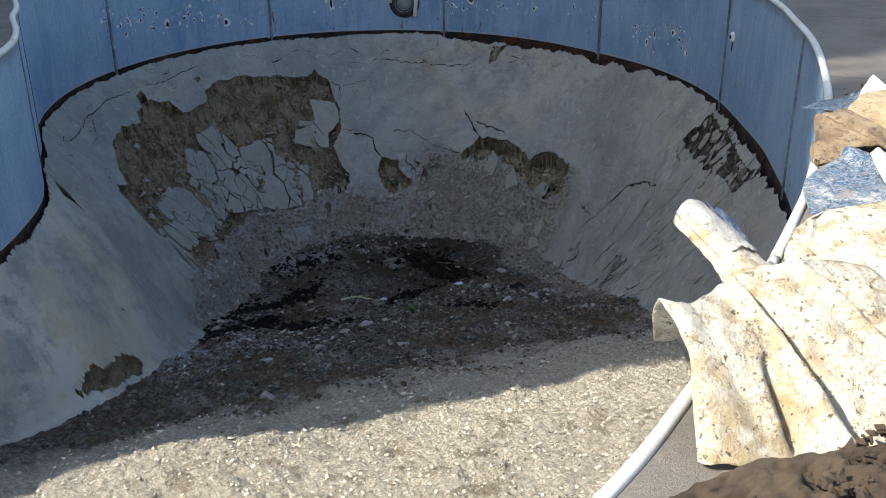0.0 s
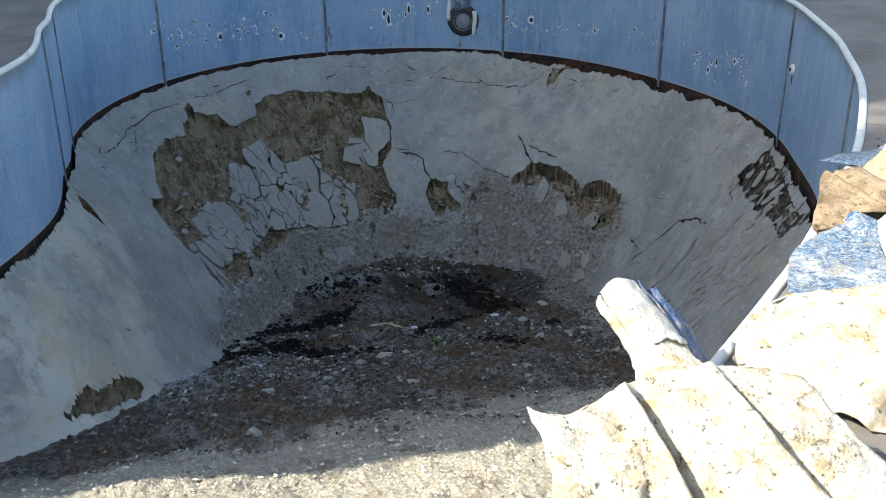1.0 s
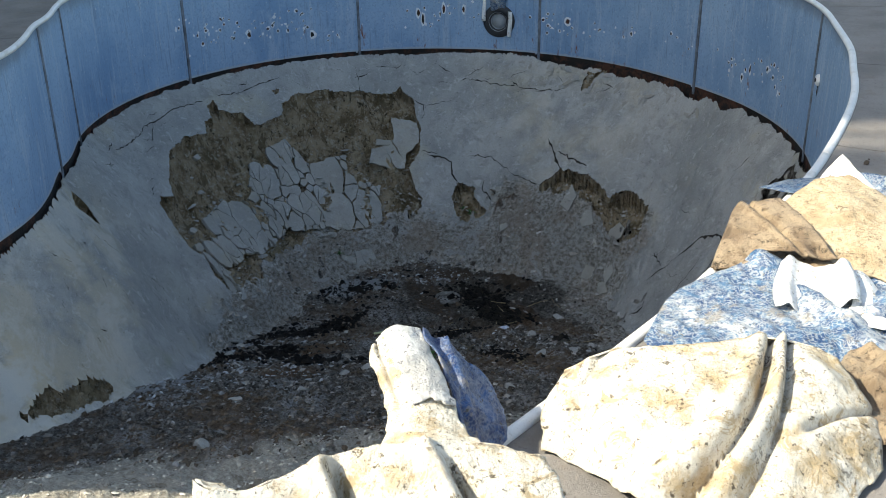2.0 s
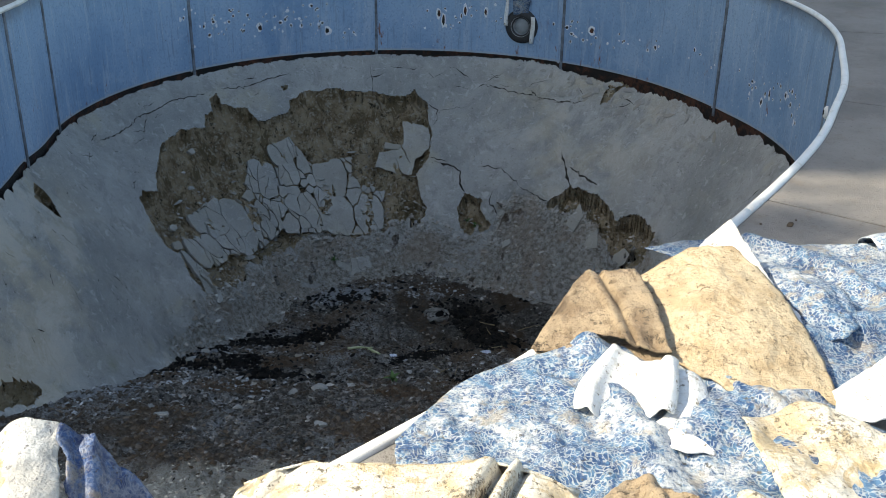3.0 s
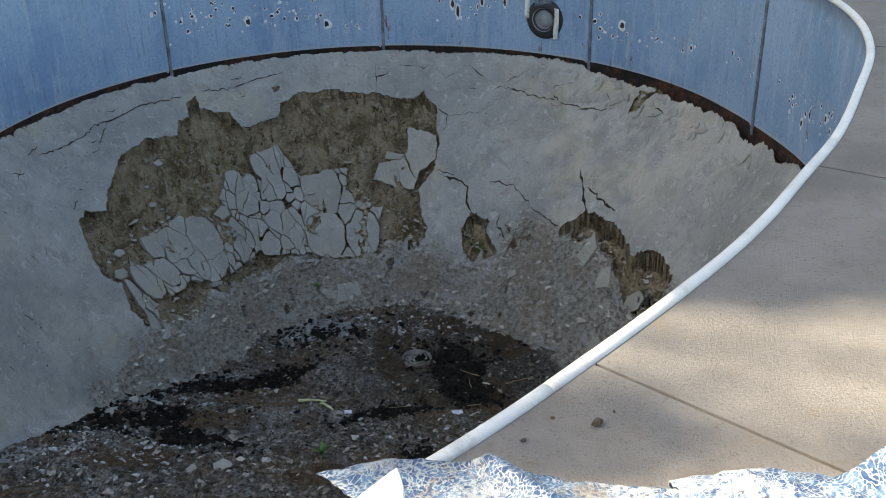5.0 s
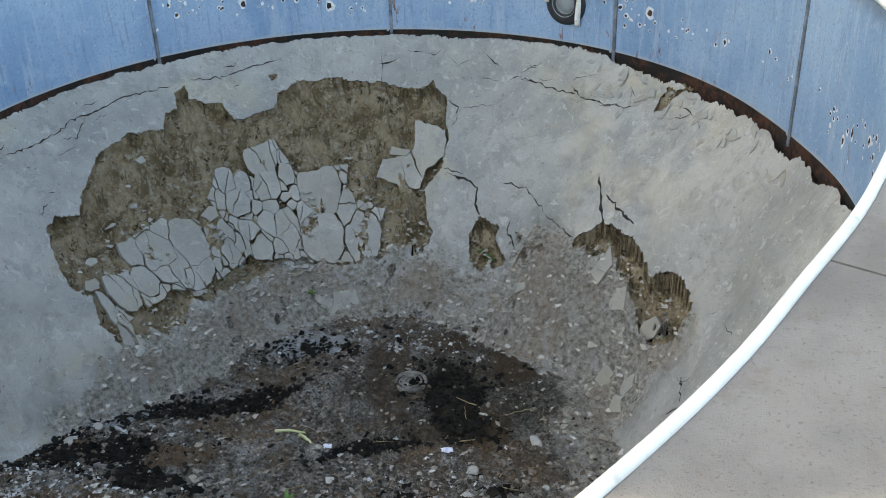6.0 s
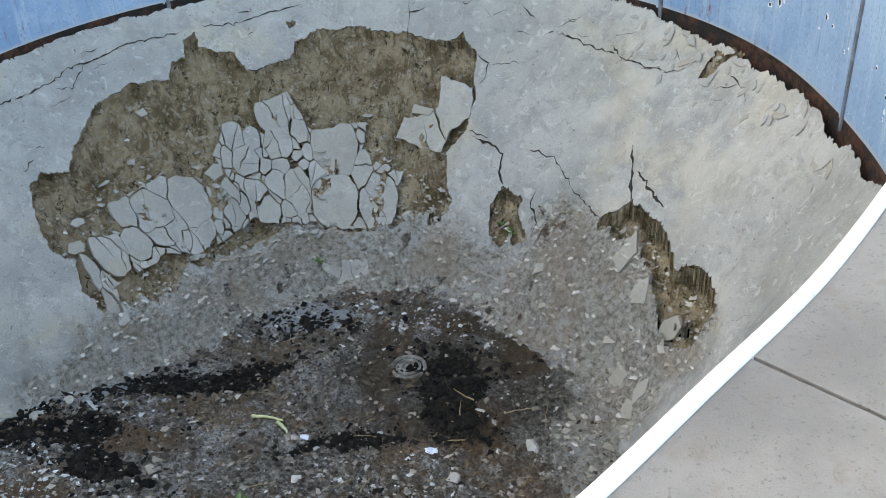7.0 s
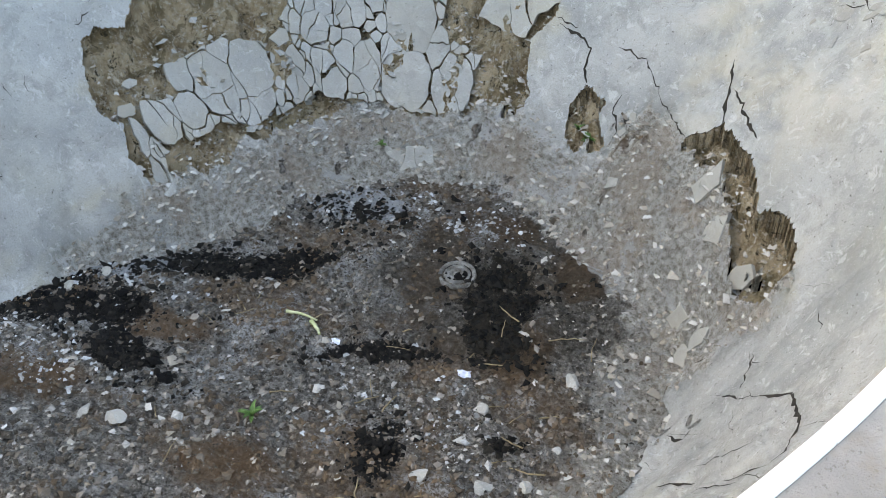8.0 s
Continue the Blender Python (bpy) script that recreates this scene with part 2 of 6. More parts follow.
def mat_steel():
    m, t, b = nodes_of("blue_painted_steel")
    at = where(t)
    z = height_of(t, at)
    c = blend(t, between(t, grain(t, at, 1.3, 5, 0.6, (1, 1, 0.6)), 0.3, 0.7), (0.18, 0.305, 0.475), (0.295, 0.425, 0.58))
    c = blend(t, maths(t, "MULTIPLY", between(t, grain(t, at, 3.6, 6, 0.72, None, 0.5), 0.52, 0.62), 0.45), c, (0.34, 0.45, 0.58))
    streak = grain(t, at, 7, 5, 0.65, (2.0, 2.0, 0.22))
    c = blend(t, maths(t, "MULTIPLY", between(t, streak, 0.52, 0.66), 0.5), c, (0.40, 0.48, 0.57))
    c = blend(t, maths(t, "MULTIPLY", between(t, grain(t, at, 16, 5, 0.7, (2.2, 2.2, 0.12)), 0.57, 0.66), 0.45), c, (0.12, 0.175, 0.26))
    c = blend(t, maths(t, "MULTIPLY", between(t, grain(t, at, 45, 6, 0.75), 0.5, 0.64), 0.4), c, (0.105, 0.165, 0.28))
    c = blend(t, maths(t, "MULTIPLY", between(t, grain(t, at, 34, 5, 0.75), 0.62, 0.67), 0.75), c, (0.55, 0.60, 0.64))
    c = blend(t, maths(t, "MULTIPLY", between(t, grain(t, at, 60, 4, 0.7), 0.67, 0.70), 0.9), c, (0.05, 0.045, 0.045))
    low = between(t, maths(t, "ADD", z, maths(t, "MULTIPLY", grain(t, at, 12, 4, 0.7), 0.06)), -1.0, -1.025)
    c = blend(t, maths(t, "MULTIPLY", low, 0.75), c, (0.40, 0.42, 0.43))
    rust = maths(t, "MULTIPLY", between(t, grain(t, at, 10, 5, 0.7, (1, 1, 0.35)), 0.62, 0.70), between(t, z, -0.6, -0.9))
    c = blend(t, rust, c, (0.20, 0.075, 0.03))
    top = between(t, maths(t, "ADD", z, maths(t, "MULTIPLY", grain(t, at, 4, 4, 0.7), 0.2)), -0.05, 0.08)
    c = blend(t, maths(t, "MULTIPLY", top, 0.55), c, (0.10, 0.11, 0.12))
    t.links.new(c, b.inputs["Base Color"])
    b.inputs["Roughness"].default_value = 0.62
    relief(t, b, grain(t, at, 5, 3, 0.5), 0.02, 0.35)
    return m


def mat_rust():
    m, t, b = nodes_of("rusted_steel")
    at = where(t)
    c = blend(t, between(t, grain(t, at, 18, 6, 0.75), 0.35, 0.62), (0.012, 0.009, 0.007), (0.10, 0.038, 0.02))
    c = blend(t, between(t, grain(t, at, 3, 5, 0.7), 0.42, 0.54), c, (0.016, 0.013, 0.011))
    t.links.new(c, b.inputs["Base Color"])
    b.inputs["Roughness"].default_value = 0.9
    relief(t, b, grain(t, at, 60, 5, 0.75), 0.01, 0.8)
    return m


def mat_speckled(name, light, dark, scale, rough=0.85, fleck=(0.1, 0.1, 0.1), depth=0.003, stain=None):
    m, t, b = nodes_of(name)
    at = where(t)
    c = blend(t, between(t, grain(t, at, scale, 5, 0.65), 0.3, 0.7), dark, light)
    c = blend(t, maths(t, "MULTIPLY", between(t, grain(t, at, scale * 40, 3, 0.7), 0.56, 0.72), 0.55), c, fleck)
    if stain:
        c = blend(t, maths(t, "MULTIPLY", between(t, grain(t, at, scale * 3.1, 6, 0.7), 0.54, 0.68), 0.6), c, stain)
    t.links.new(c, b.inputs["Base Color"])
    b.inputs["Roughness"].default_value = rough
    relief(t, b, grain(t, at, scale * 45, 5, 0.75), depth, 0.7)
    return m


BASIN, PLASTER, STEEL, RUST = mat_basin(), mat_plaster(), mat_steel(), mat_rust()
DUSTY = mat_plaster("dusty_plaster", 0.55)
CONCRETE = mat_speckled("deck_concrete", (0.265, 0.243, 0.222), (0.18, 0.166, 0.152), 2.2, 0.9, (0.085, 0.07, 0.058), 0.009, (0.20, 0.165, 0.132))
COPING = mat_speckled("white_coping_vinyl", (0.80, 0.80, 0.78), (0.68, 0.68, 0.66), 5, 0.45, (0.45, 0.42, 0.38), 0.001, (0.55, 0.52, 0.46))
DIRT = mat_speckled("dry_earth", (0.12, 0.09, 0.064), (0.05, 0.037, 0.027), 6, 0.95, (0.03, 0.024, 0.018), 0.012)
STUCCO = mat_speckled("shade_block_stucco", (0.62, 0.58, 0.50), (0.52, 0.48, 0.41), 1.5, 0.9, (0.4, 0.37, 0.32), 0.004)
SEAM = mat_speckled("seam_strip", (0.22, 0.25, 0.29), (0.07, 0.08, 0.095), 9, 0.7, (0.36, 0.39, 0.42), 0.001)


# ---- building helpers ----
def mesh_from(name, verts, faces, material, smooth=False):
    me = bpy.data.meshes.new(name)
    me.from_pydata([tuple(map(float, v)) for v in verts], [], faces)
    me.materials.append(material)
    if smooth:
        me.polygons.foreach_set("use_smooth", [True] * len(me.polygons))
    me.update()
    return me


def piece(name, me, parent=None, label="", m=None):
    ob = new(name, me)
    if m is not None:
        ob.matrix_world = m
    if parent is not None:
        ob.parent = parent
        ob.matrix_parent_inverse = parent.matrix_world.inverted()
    if label:
        ob["label"] = label
    return ob


def part(name, bm, material, parent, label="", smooth=True):
    me = bpy.data.meshes.new(name)
    bm.to_mesh(me)
    bm.free()
    me.materials.append(material)
    if smooth:
        me.polygons.foreach_set("use_smooth", [True] * len(me.polygons))
    return piece(name, me, parent, label)


def holder(name, at=(0, 0, 0)):
    ob = new(name)
    ob.location = at
    bpy.context.view_layer.update()
    return ob


def rim_normal(i):
    """Outward normal of the pool's line at sample i."""
    n = len(RIM)
    d = RIM[(i + 1) % n] - RIM[(i - 1) % n]
    d = d / np.linalg.norm(d)
    return np.array((d[1], -d[0]))


def rim_at(s):
    """Place and outward normal at s, counted in samples."""
    n, i, f = len(RIM), int(math.floor(s)), s - math.floor(s)
    p = RIM[i % n] * (1 - f) + RIM[(i + 1) % n] * f
    q = rim_normal(i % n) * (1 - f) + rim_normal((i + 1) % n) * f
    return p, q / np.linalg.norm(q)


def nearest(x, y):
    return int(np.argmin((RIM[:, 0] - x) ** 2 + (RIM[:, 1] - y) ** 2))


def sweep(profile, s0, s1, closed_profile=True, every=1.0):
    """Verts and faces of a profile of (outward, up) carried along the pool's line from s0 to s1."""
    n = max(2, int(math.ceil((s1 - s0) / every)) + 1)
    verts, faces, k = [], [], len(profile)
    for j in range(n):
        p, q = rim_at(s0 + (s1 - s0) * j / (n - 1))
        for o, z in profile:
            verts.append((p[0] + q[0] * o, p[1] + q[1] * o, z))
    for j in range(n - 1):
        for i in range(k if closed_profile else k - 1):
            a, b = j * k + i, j * k + (i + 1) % k
            faces.append((a, a + k, b + k, b))
    if closed_profile:
        faces.append(tuple(range(k)))
        faces.append(tuple(range((n - 1) * k, n * k))[::-1])
    return verts, faces


# ---- the pool's bottom ----
PATCH_MAIN = [(-2.334, 0.345), (-2.374, 0.473), (-2.344, 0.601), (-2.236, 0.719), (-2.236, 0.906), (-2.177, 1.202), (-2.098, 1.359), (-1.97, 1.517), (-1.763, 1.665), (-1.763, 1.763), (-1.674, 1.832),
              (-1.704, 1.931), (-1.625, 2.019), (-1.596, 1.931), (-1.497, 1.94), (-1.359, 1.99), (-1.251, 1.911), (-0.955, 2.059), (-0.916, 2.157), (-0.739, 2.246), (-0.512, 2.285), (-0.069, 2.226),
              (0.246, 2.128), (0.345, 2.157), (0.443, 2.019), (0.424, 1.911), (0.433, 1.793), (0.355, 1.645), (0.217, 1.556), (0.207, 1.428), (0.246, 1.3), (0.148, 1.133), (0.0, 0.936), (-0.542, 0.936),
              (-1.044, 0.788), (-1.478, 0.492), (-1.724, 0.276), (-1.891, 0.059), (-2.039, 0.099), (-2.098, 0.227), (-2.206, 0.167)]
PATCH_SMALL = [(0.532, 1.182), (0.621, 1.241), (0.768, 1.113), (0.709, 1.074), (0.788, 0.867), (0.65, 0.886), (0.512, 1.005)]
PATCH_RIGHT = [(1.103, 0.65), (1.261, 0.64), (1.438, 0.581), (1.487, 0.394), (1.596, 0.197), (1.625, -0.02), (1.724, -0.128), (1.793, -0.355), (1.773, -0.463), (1.714, -0.522), (1.576, -0.552), (1.379, -0.414),
               (1.28, 0.0), (1.182, 0.394)]
PATCH_TOP = [(1.871, 1.024), (1.98, 1.093), (2.078, 0.965), (2.009, 0.985), (1.931, 0.955)]
PATCH_DOT = [(-1.005, 2.256), (-0.946, 2.275), (-0.916, 2.256), (-0.965, 2.216)]
PATCH_SLUMP = [(1.921, -1.773), (2.009, -1.99), (1.635, -2.551), (1.182, -3.152), (1.103, -3.073), (1.349, -2.738), (1.527, -2.413), (1.793, -1.95)]
PATCH_LOW = [(-3.50, -2.26), (-3.44, -2.175), (-3.354, -2.02), (-3.283, -2.025), (-3.09, -1.83), (-2.95, -1.73), (-3.06, -1.93), (-3.30, -2.13)]
PATCH_CORNER = [(-3.044, -0.335), (-2.975, -0.325), (-2.876, -0.414), (-2.935, -0.483), (-3.024, -0.502)]
HOLLOW = [(1.45, 0.56), (1.61, 0.21), (1.63, -0.01), (1.75, -0.14), (1.8, -0.3), (1.78, -0.44), (1.67, -0.49), (1.56, -0.34), (1.54, -0.06), (1.51, 0.2)]      # the open hollow behind the slid rubble
PATCHES = ((HOLLOW, 0.15), (PATCH_MAIN, 0.075), (PATCH_SMALL, 0.08), (PATCH_RIGHT, 0.12), (PATCH_TOP, 0.05), (PATCH_DOT, 0.05), (PATCH_SLUMP, 0.05), (PATCH_LOW, 0.05), (PATCH_CORNER, 0.06))


def fuzz(x, y, scale, seed=0.0, octaves=3):
    """Cheap smooth noise about 0, for arrays."""
    out, amp, rng = 0.0, 1.0, np.random.RandomState(int(seed * 10) + 5)
    for o in range(octaves):
        for k in range(4):
            a, ph = rng.uniform(0, 2 * math.pi), rng.uniform(0, 2 * math.pi)
            f = scale * (0.7 + 0.6 * rng.rand())
            out = out + amp * 0.5 * np.sin((x * math.cos(a) + y * math.sin(a)) * f * 2 * math.pi + ph + 1.3 * np.sin((x * math.sin(a) - y * math.cos(a)) * f * 3.1 + ph))
        amp, scale = amp * 0.5, scale * 2.1
    return out / 2


MUCK_SPOTS = ((-1.95, -0.92, 0.52, 0.20, 20), (-2.25, -0.72, 0.30, 0.16, 30), (-1.55, -1.22, 0.38, 0.15, -25), (-1.75, -0.35, 0.55, 0.14, 32), (-1.20, -0.12, 0.55, 0.14, 25),
              (-0.70, 0.50, 0.40, 0.15, 8), (0.30, -0.30, 0.26, 0.42, 0), (0.22, 0.02, 0.30, 0.18, 0), (-0.10, -1.50, 0.14, 0.26, 0), (0.48, -1.33, 0.10, 0.08, 0), (-0.3, -0.75, 0.35, 0.10, 15))


def muck_at(x, y):
    """How thick the black muck lies."""
    w = np.zeros_like(x)
    for bx, by, rx, ry, turn in MUCK_SPOTS:
        c, q = math.cos(radians(turn)), math.sin(radians(turn))
        u, v = (x - bx) * c + (y - by) * q, -(x - bx) * q + (y - by) * c
        w = np.maximum(w, np.exp(-(u / rx) ** 2 - (v / ry) ** 2))
    return w * step(-0.75, 0.0, fuzz(x, y, 2.2, 21) + 0.9 * (w - 0.4))


def bottom_parts(x, y):
    """The worn pool bottom: plaster top, earth below it, distance to the wall, how far inside a bare patch, scree, floor grit."""
    d = away(x, y, RIM)
    z = bowl(x, y, d)
    side = -WALL_H - (1.10 + 0.45 * step(0.5, -0.6, y)) * d
    ragged = 0.05 * fuzz(x, y, 1.7, 13) + 0.025 * fuzz(x, y, 6, 14)
    grit = step(-0.03, -0.12, side - z + (0.6 + 0.9 * step(0.3, 0.8, x)) * ragged * step(-1.95, -2.3, z) + step(-0.2, 0.25, y) * step(-2.42, -2.6, z) * (0.07 * fuzz(x, y, 3.5, 26) + 0.06 * fuzz(x, y, 9, 27)))
    scree = step(-2.33, -2.58, z + 1.4 * ragged - 0.34 * step(0.75, 1.05, x)) * step(-0.95, -0.4, y)     # rubble has slid to the foot of the far slope
    scree = scree * (1 - step(-0.05, 0.02, away(x, y, HOLLOW) + 0.02 * fuzz(x, y, 6, 38)))
    edge = 0.012 * fuzz(x, y, 6, 1) + 0.004 * fuzz(x, y, 17, 2)
    inside, deep = np.full_like(z, -9.0), np.zeros_like(z)
    for line, depth in PATCHES:
        a = away(x, y, line) + edge
        inside = np.maximum(inside, a)
        deep = np.maximum(deep, step(-0.10, -0.08, a) * (depth + 0.05 * step(0.0, 0.12, a) * (0.4 + 0.6 * fuzz(x, y, 2.3, 3))))
    loose = np.maximum(scree, grit)
    inside = inside - 0.3 * step(0.35, 0.7, loose)
    top = z + 0.012 * fuzz(x, y, 0.9, 4) + 0.006 * fuzz(x, y, 2.5, 8) + 0.0015 * fuzz(x, y, 9, 19)
    near_side = step(0.25, -0.5, y) * (1 - grit)
    right_side = step(1.0, 1.35, x) * (1 - grit)
    flake = fuzz(x + 0.3 * y, y - 0.5 * x, 2.0, 9)
    top = top + (0.016 * step(-0.06, 0.04, flake) + 0.010 * step(0.35, 0.42, flake) - 0.012 * step(-0.5, -0.56, flake)) * near_side * step(0.2, 0.8, x)
    top = top + 0.010 * step(0.0, 0.06, fuzz(x, y, 3.2, 17)) * step(0.4, 0.9, x) * step(-0.2, 0.3, fuzz(x, y, 0.8, 18)) * (1 - grit)
    top = top + 0.006 * fuzz(x, y, 6, 20) * right_side + 0.012 * step(-0.1, 0.15, fuzz(x, y, 1.3, 22)) * near_side * step(-1.5, -2.2, x)
    rough = 0.020 * fuzz(x, y, 5, 5) + 0.012 * fuzz(x, y, 14, 6) + 0.006 * fuzz(x, y, 31, 7)
    heaps = grit * 0.05 * fuzz(x, y, 0.8, 15)
    top = top + loose * rough + heaps
    soil = z - np.maximum(deep * (1 - 0.9 * loose), 0.012) + rough + heaps
    ridge = fuzz(x + 0.4 * y, 0.45 * (y - 0.4 * x), 3.0, 23)
    soil = soil + (0.035 * step(-0.05, 0.12, ridge) + 0.022 * step(0.4, 0.5, ridge) + 0.03 * fuzz(x, y, 1.9, 24) - 0.025 * step(0.3, 0.45, fuzz(x, y, 6.5, 25)) - 0.022) * (1 - loose)
    return top, soil, d, inside, scree, grit


def bottom_at(x, y):
    """Height of what lies open at a place, with its masks."""
    top, soil, d, inside, scree, grit = bottom_parts(x, y)
    return np.where(inside > 0, soil, top), d, np.maximum((inside > 0) * 1.0, scree), grit


def rim_gap(x, y):
    """Width of the gap between the plaster and the steel wall."""
    ang = np.arctan2(y - CY, x - CX)
    wide = step(-0.30, -0.05, ang) * step(0.80, 0.55, ang) + step(-0.6, -0.75, ang) * step(-1.4, -1.2, ang) * 0.7
    return 0.024 + np.maximum(-0.008, 0.012 * fuzz(x, y, 4, 11)) + 0.036 * wide * np.maximum(0, 0.80 + 0.6 * fuzz(x, y, 3, 12) + 0.16 * fuzz(x, y, 11, 16))


def sunlit_sand_at(x, y):
    """How far pale sandy cover, lightened to stand for sunlight, hides the rubble towards the shallow end."""
    return step(-2.85, -3.40, y + 0.02 * x + 0.22 * fuzz(x, y, 0.7, 31) + 0.10 * fuzz(x, y, 2.6, 32))


def pale_edge(x, y):
    """Where pale slid plaster dust covers the floor's border under the side slope."""
    return step(0.72, 1.12, x + 0.16 * fuzz(x, y, 1.3, 33) + 0.07 * fuzz(x, y, 5, 34) + 0.25 * step(-0.9, -1.7, y)) * step(-2.6, -1.6, y)


def brown_at(x, y):
    """Patches of rusty brown earth on the floor."""
    w = np.zeros_like(x)
    for bx, by, rx, ry in ((-0.72, -1.85, 0.35, 0.28), (-1.9, -1.55, 0.40, 0.22), (0.75, 0.15, 0.25, 0.35), (0.45, -0.55, 0.25, 0.30), (-1.5, -0.92, 0.40, 0.18), (0.25, 0.5, 0.30, 0.18)):
        w = np.maximum(w, np.exp(-((x - bx) / rx) ** 2 - ((y - by) / ry) ** 2))
    return w


def masks_on(me, x, y, bare, scree, grit):
    damp = np.minimum(1.0, 1.2 * muck_at(x, y)) * step(0.3, 0.7, grit)
    wet = grit * step(1.30, 0.6, np.hypot((x - 0.30) / 0.95, (y - 0.0) / 0.85)) * 0.9
    lime = 1.4 * grit * (0.75 * np.exp(-((x + 0.75) / 0.45) ** 2 - ((y - 0.55) / 0.22) ** 2) + 0.65 * np.exp(-((x + 2.0) / 0.55) ** 2 - ((y + 0.35) / 0.35) ** 2)
                   + 0.7 * np.exp(-((x + 2.75) / 0.6) ** 2 - ((y + 1.6) / 0.4) ** 2) + 0.4 * np.exp(-((x - 0.1) / 0.3) ** 2 - ((y - 0.45) / 0.15) ** 2))
    moss = 0.9 * np.exp(-((x + 2.6) ** 2 / 0.25 + (y + 1.1) ** 2 / 0.3))
    # the last term also brightens the left slope for missing bounced light
    ochre = 0.9 * np.exp(-((x + 3.5) / 0.35) ** 2 - ((y + 2.15) / 0.22) ** 2) + 0.5 * step(0.9, 1.5, x) * step(-0.2, 0.5, y) + 0.7 * step(-2.4, -3.0, x) * step(0.2, -0.6, y)
    sunlit_sand = grit * sunlit_sand_at(x, y)
    edge = grit * pale_edge(x, y)
    brown = grit * brown_at(x, y)
    slump = step(0.9, 1.1, x) * step(-1.4, -1.7, y)
    for name, v in (("bare", bare), ("scree", scree), ("grit", grit), ("damp", damp), ("wet", wet), ("lime", lime), ("moss", moss), ("ochre", ochre), ("sunlit_sand", sunlit_sand), ("edge", edge), ("brown", brown), ("slump", slump)):
        me.attributes.new(name, "FLOAT", "POINT").data.foreach_set("value", v.astype(np.float32))
    me.materials.append(BASIN)
    me.polygons.foreach_set("use_smooth", [True] * len(me.polygons))


def grid(xs, ys):
    gx, gy = np.meshgrid(xs, ys)
    q = np.arange(gx.size).reshape(gx.shape)
    f = np.stack([q[:-1, :-1].ravel(), q[:-1, 1:].ravel(), q[1:, 1:].ravel(), q[1:, :-1].ravel()], 1)
    cell = np.maximum(*np.meshgrid(np.gradient(xs), np.gradient(ys)))
    return gx.ravel(), gy.ravel(), f, cell.ravel()


def build_bottom():
    ys = np.concatenate([np.arange(-7.0, -2.4, 0.04), np.arange(-2.4, -0.8, 0.018), np.arange(-0.8, 2.62, 0.0115)])
    xs = np.concatenate([np.arange(-6.7, -3.8, 0.05), np.arange(-3.8, -2.45, 0.018), np.arange(-2.45, 2.48, 0.0115)])
    x, y, f, cell = grid(xs, ys)

    def outside(x, y):
        _, _, d, inside, _, _ = bottom_parts(x, y)
        return np.maximum(inside, rim_gap(x, y) - d)
    s = outside(x, y)
    keep = s < 0.45 * cell
    f = f[keep[f].all(1)]
    used = np.unique(f)
    near = used[np.abs(s[used]) < 0.6 * cell[used]]          # pull the cut edge onto the true outline
    e = 0.004
    for _ in range(2):
        sx, sy, s0 = outside(x[near] + e, y[near]), outside(x[near], y[near] + e), outside(x[near], y[near])
        gx, gy = (sx - s0) / e, (sy - s0) / e
        g2 = np.maximum(gx * gx + gy * gy, 0.3)
        mv = np.clip(s0, -cell[near], cell[near]) * 0.9
        x[near] -= mv * gx / g2
        y[near] -= mv * gy / g2
    idx = np.full(len(x), -1)
    idx[used] = np.arange(len(used))
    f = idx[f]
    x, y = x[used], y[used]
    top, soil, d, inside, scree, grit = bottom_parts(x, y)
    # the broken edge of the plaster, turned down
    ed = np.sort(np.concatenate([f[:, [0, 1]], f[:, [1, 2]], f[:, [2, 3]], f[:, [3, 0]]]), 1)
    uniq, count = np.unique(ed, axis=0, return_counts=True)
    rim = uniq[count == 1]
    rv = np.unique(rim)
    n, m = len(x), len(rv)
    place = np.full(n, -1)
    place[rv] = np.arange(m)
    a, b = place[rim[:, 0]], place[rim[:, 1]]
    skirt = np.stack([n + a, n + b, n + m + b, n + m + a], 1)
    # edge coloured as earth, to draw the dark shadow line below the lip
    bare = np.concatenate([np.zeros(n), np.ones(2 * m)])
    z = np.concatenate([top, top[rv] - 0.004, top[rv] - 0.17])
    x, y, scree, grit = (np.concatenate([q, q[rv], q[rv]]) for q in (x, y, scree, grit))
    me = bpy.data.meshes.new("pool_floor")
    me.from_pydata(np.stack([x, y, z], 1).tolist(), [], np.concatenate([f, skirt]).tolist())
    masks_on(me, x, y, bare, scree, grit)
    shell = tagged(new("floor", me), "cracked grey plaster pool bottom with bare earth patches and rubble", "pool floor", kind="structure")
    # bare earth below
    x, y, f, _ = grid(np.arange(-3.8, 2.45, 0.016), np.arange(-3.4, 2.5, 0.016))
    top, soil, d, inside, scree, grit = bottom_parts(x, y)
    keep = (inside > -0.06) & (d > -0.01)
    f = f[keep[f].all(1)]
    used = np.unique(f)
    idx = np.full(len(x), -1)
    idx[used] = np.arange(len(used))
    me = bpy.data.meshes.new("bare_earth")
    me.from_pydata(np.stack([x, y, soil], 1)[used].tolist(), [], idx[f].tolist())
    masks_on(me, x[used], y[used], np.ones(len(used)), scree[used], grit[used])
    piece("bare_earth", me, shell, "bare ochre earth where the plaster fell off")
    return shell


floor = build_bottom()

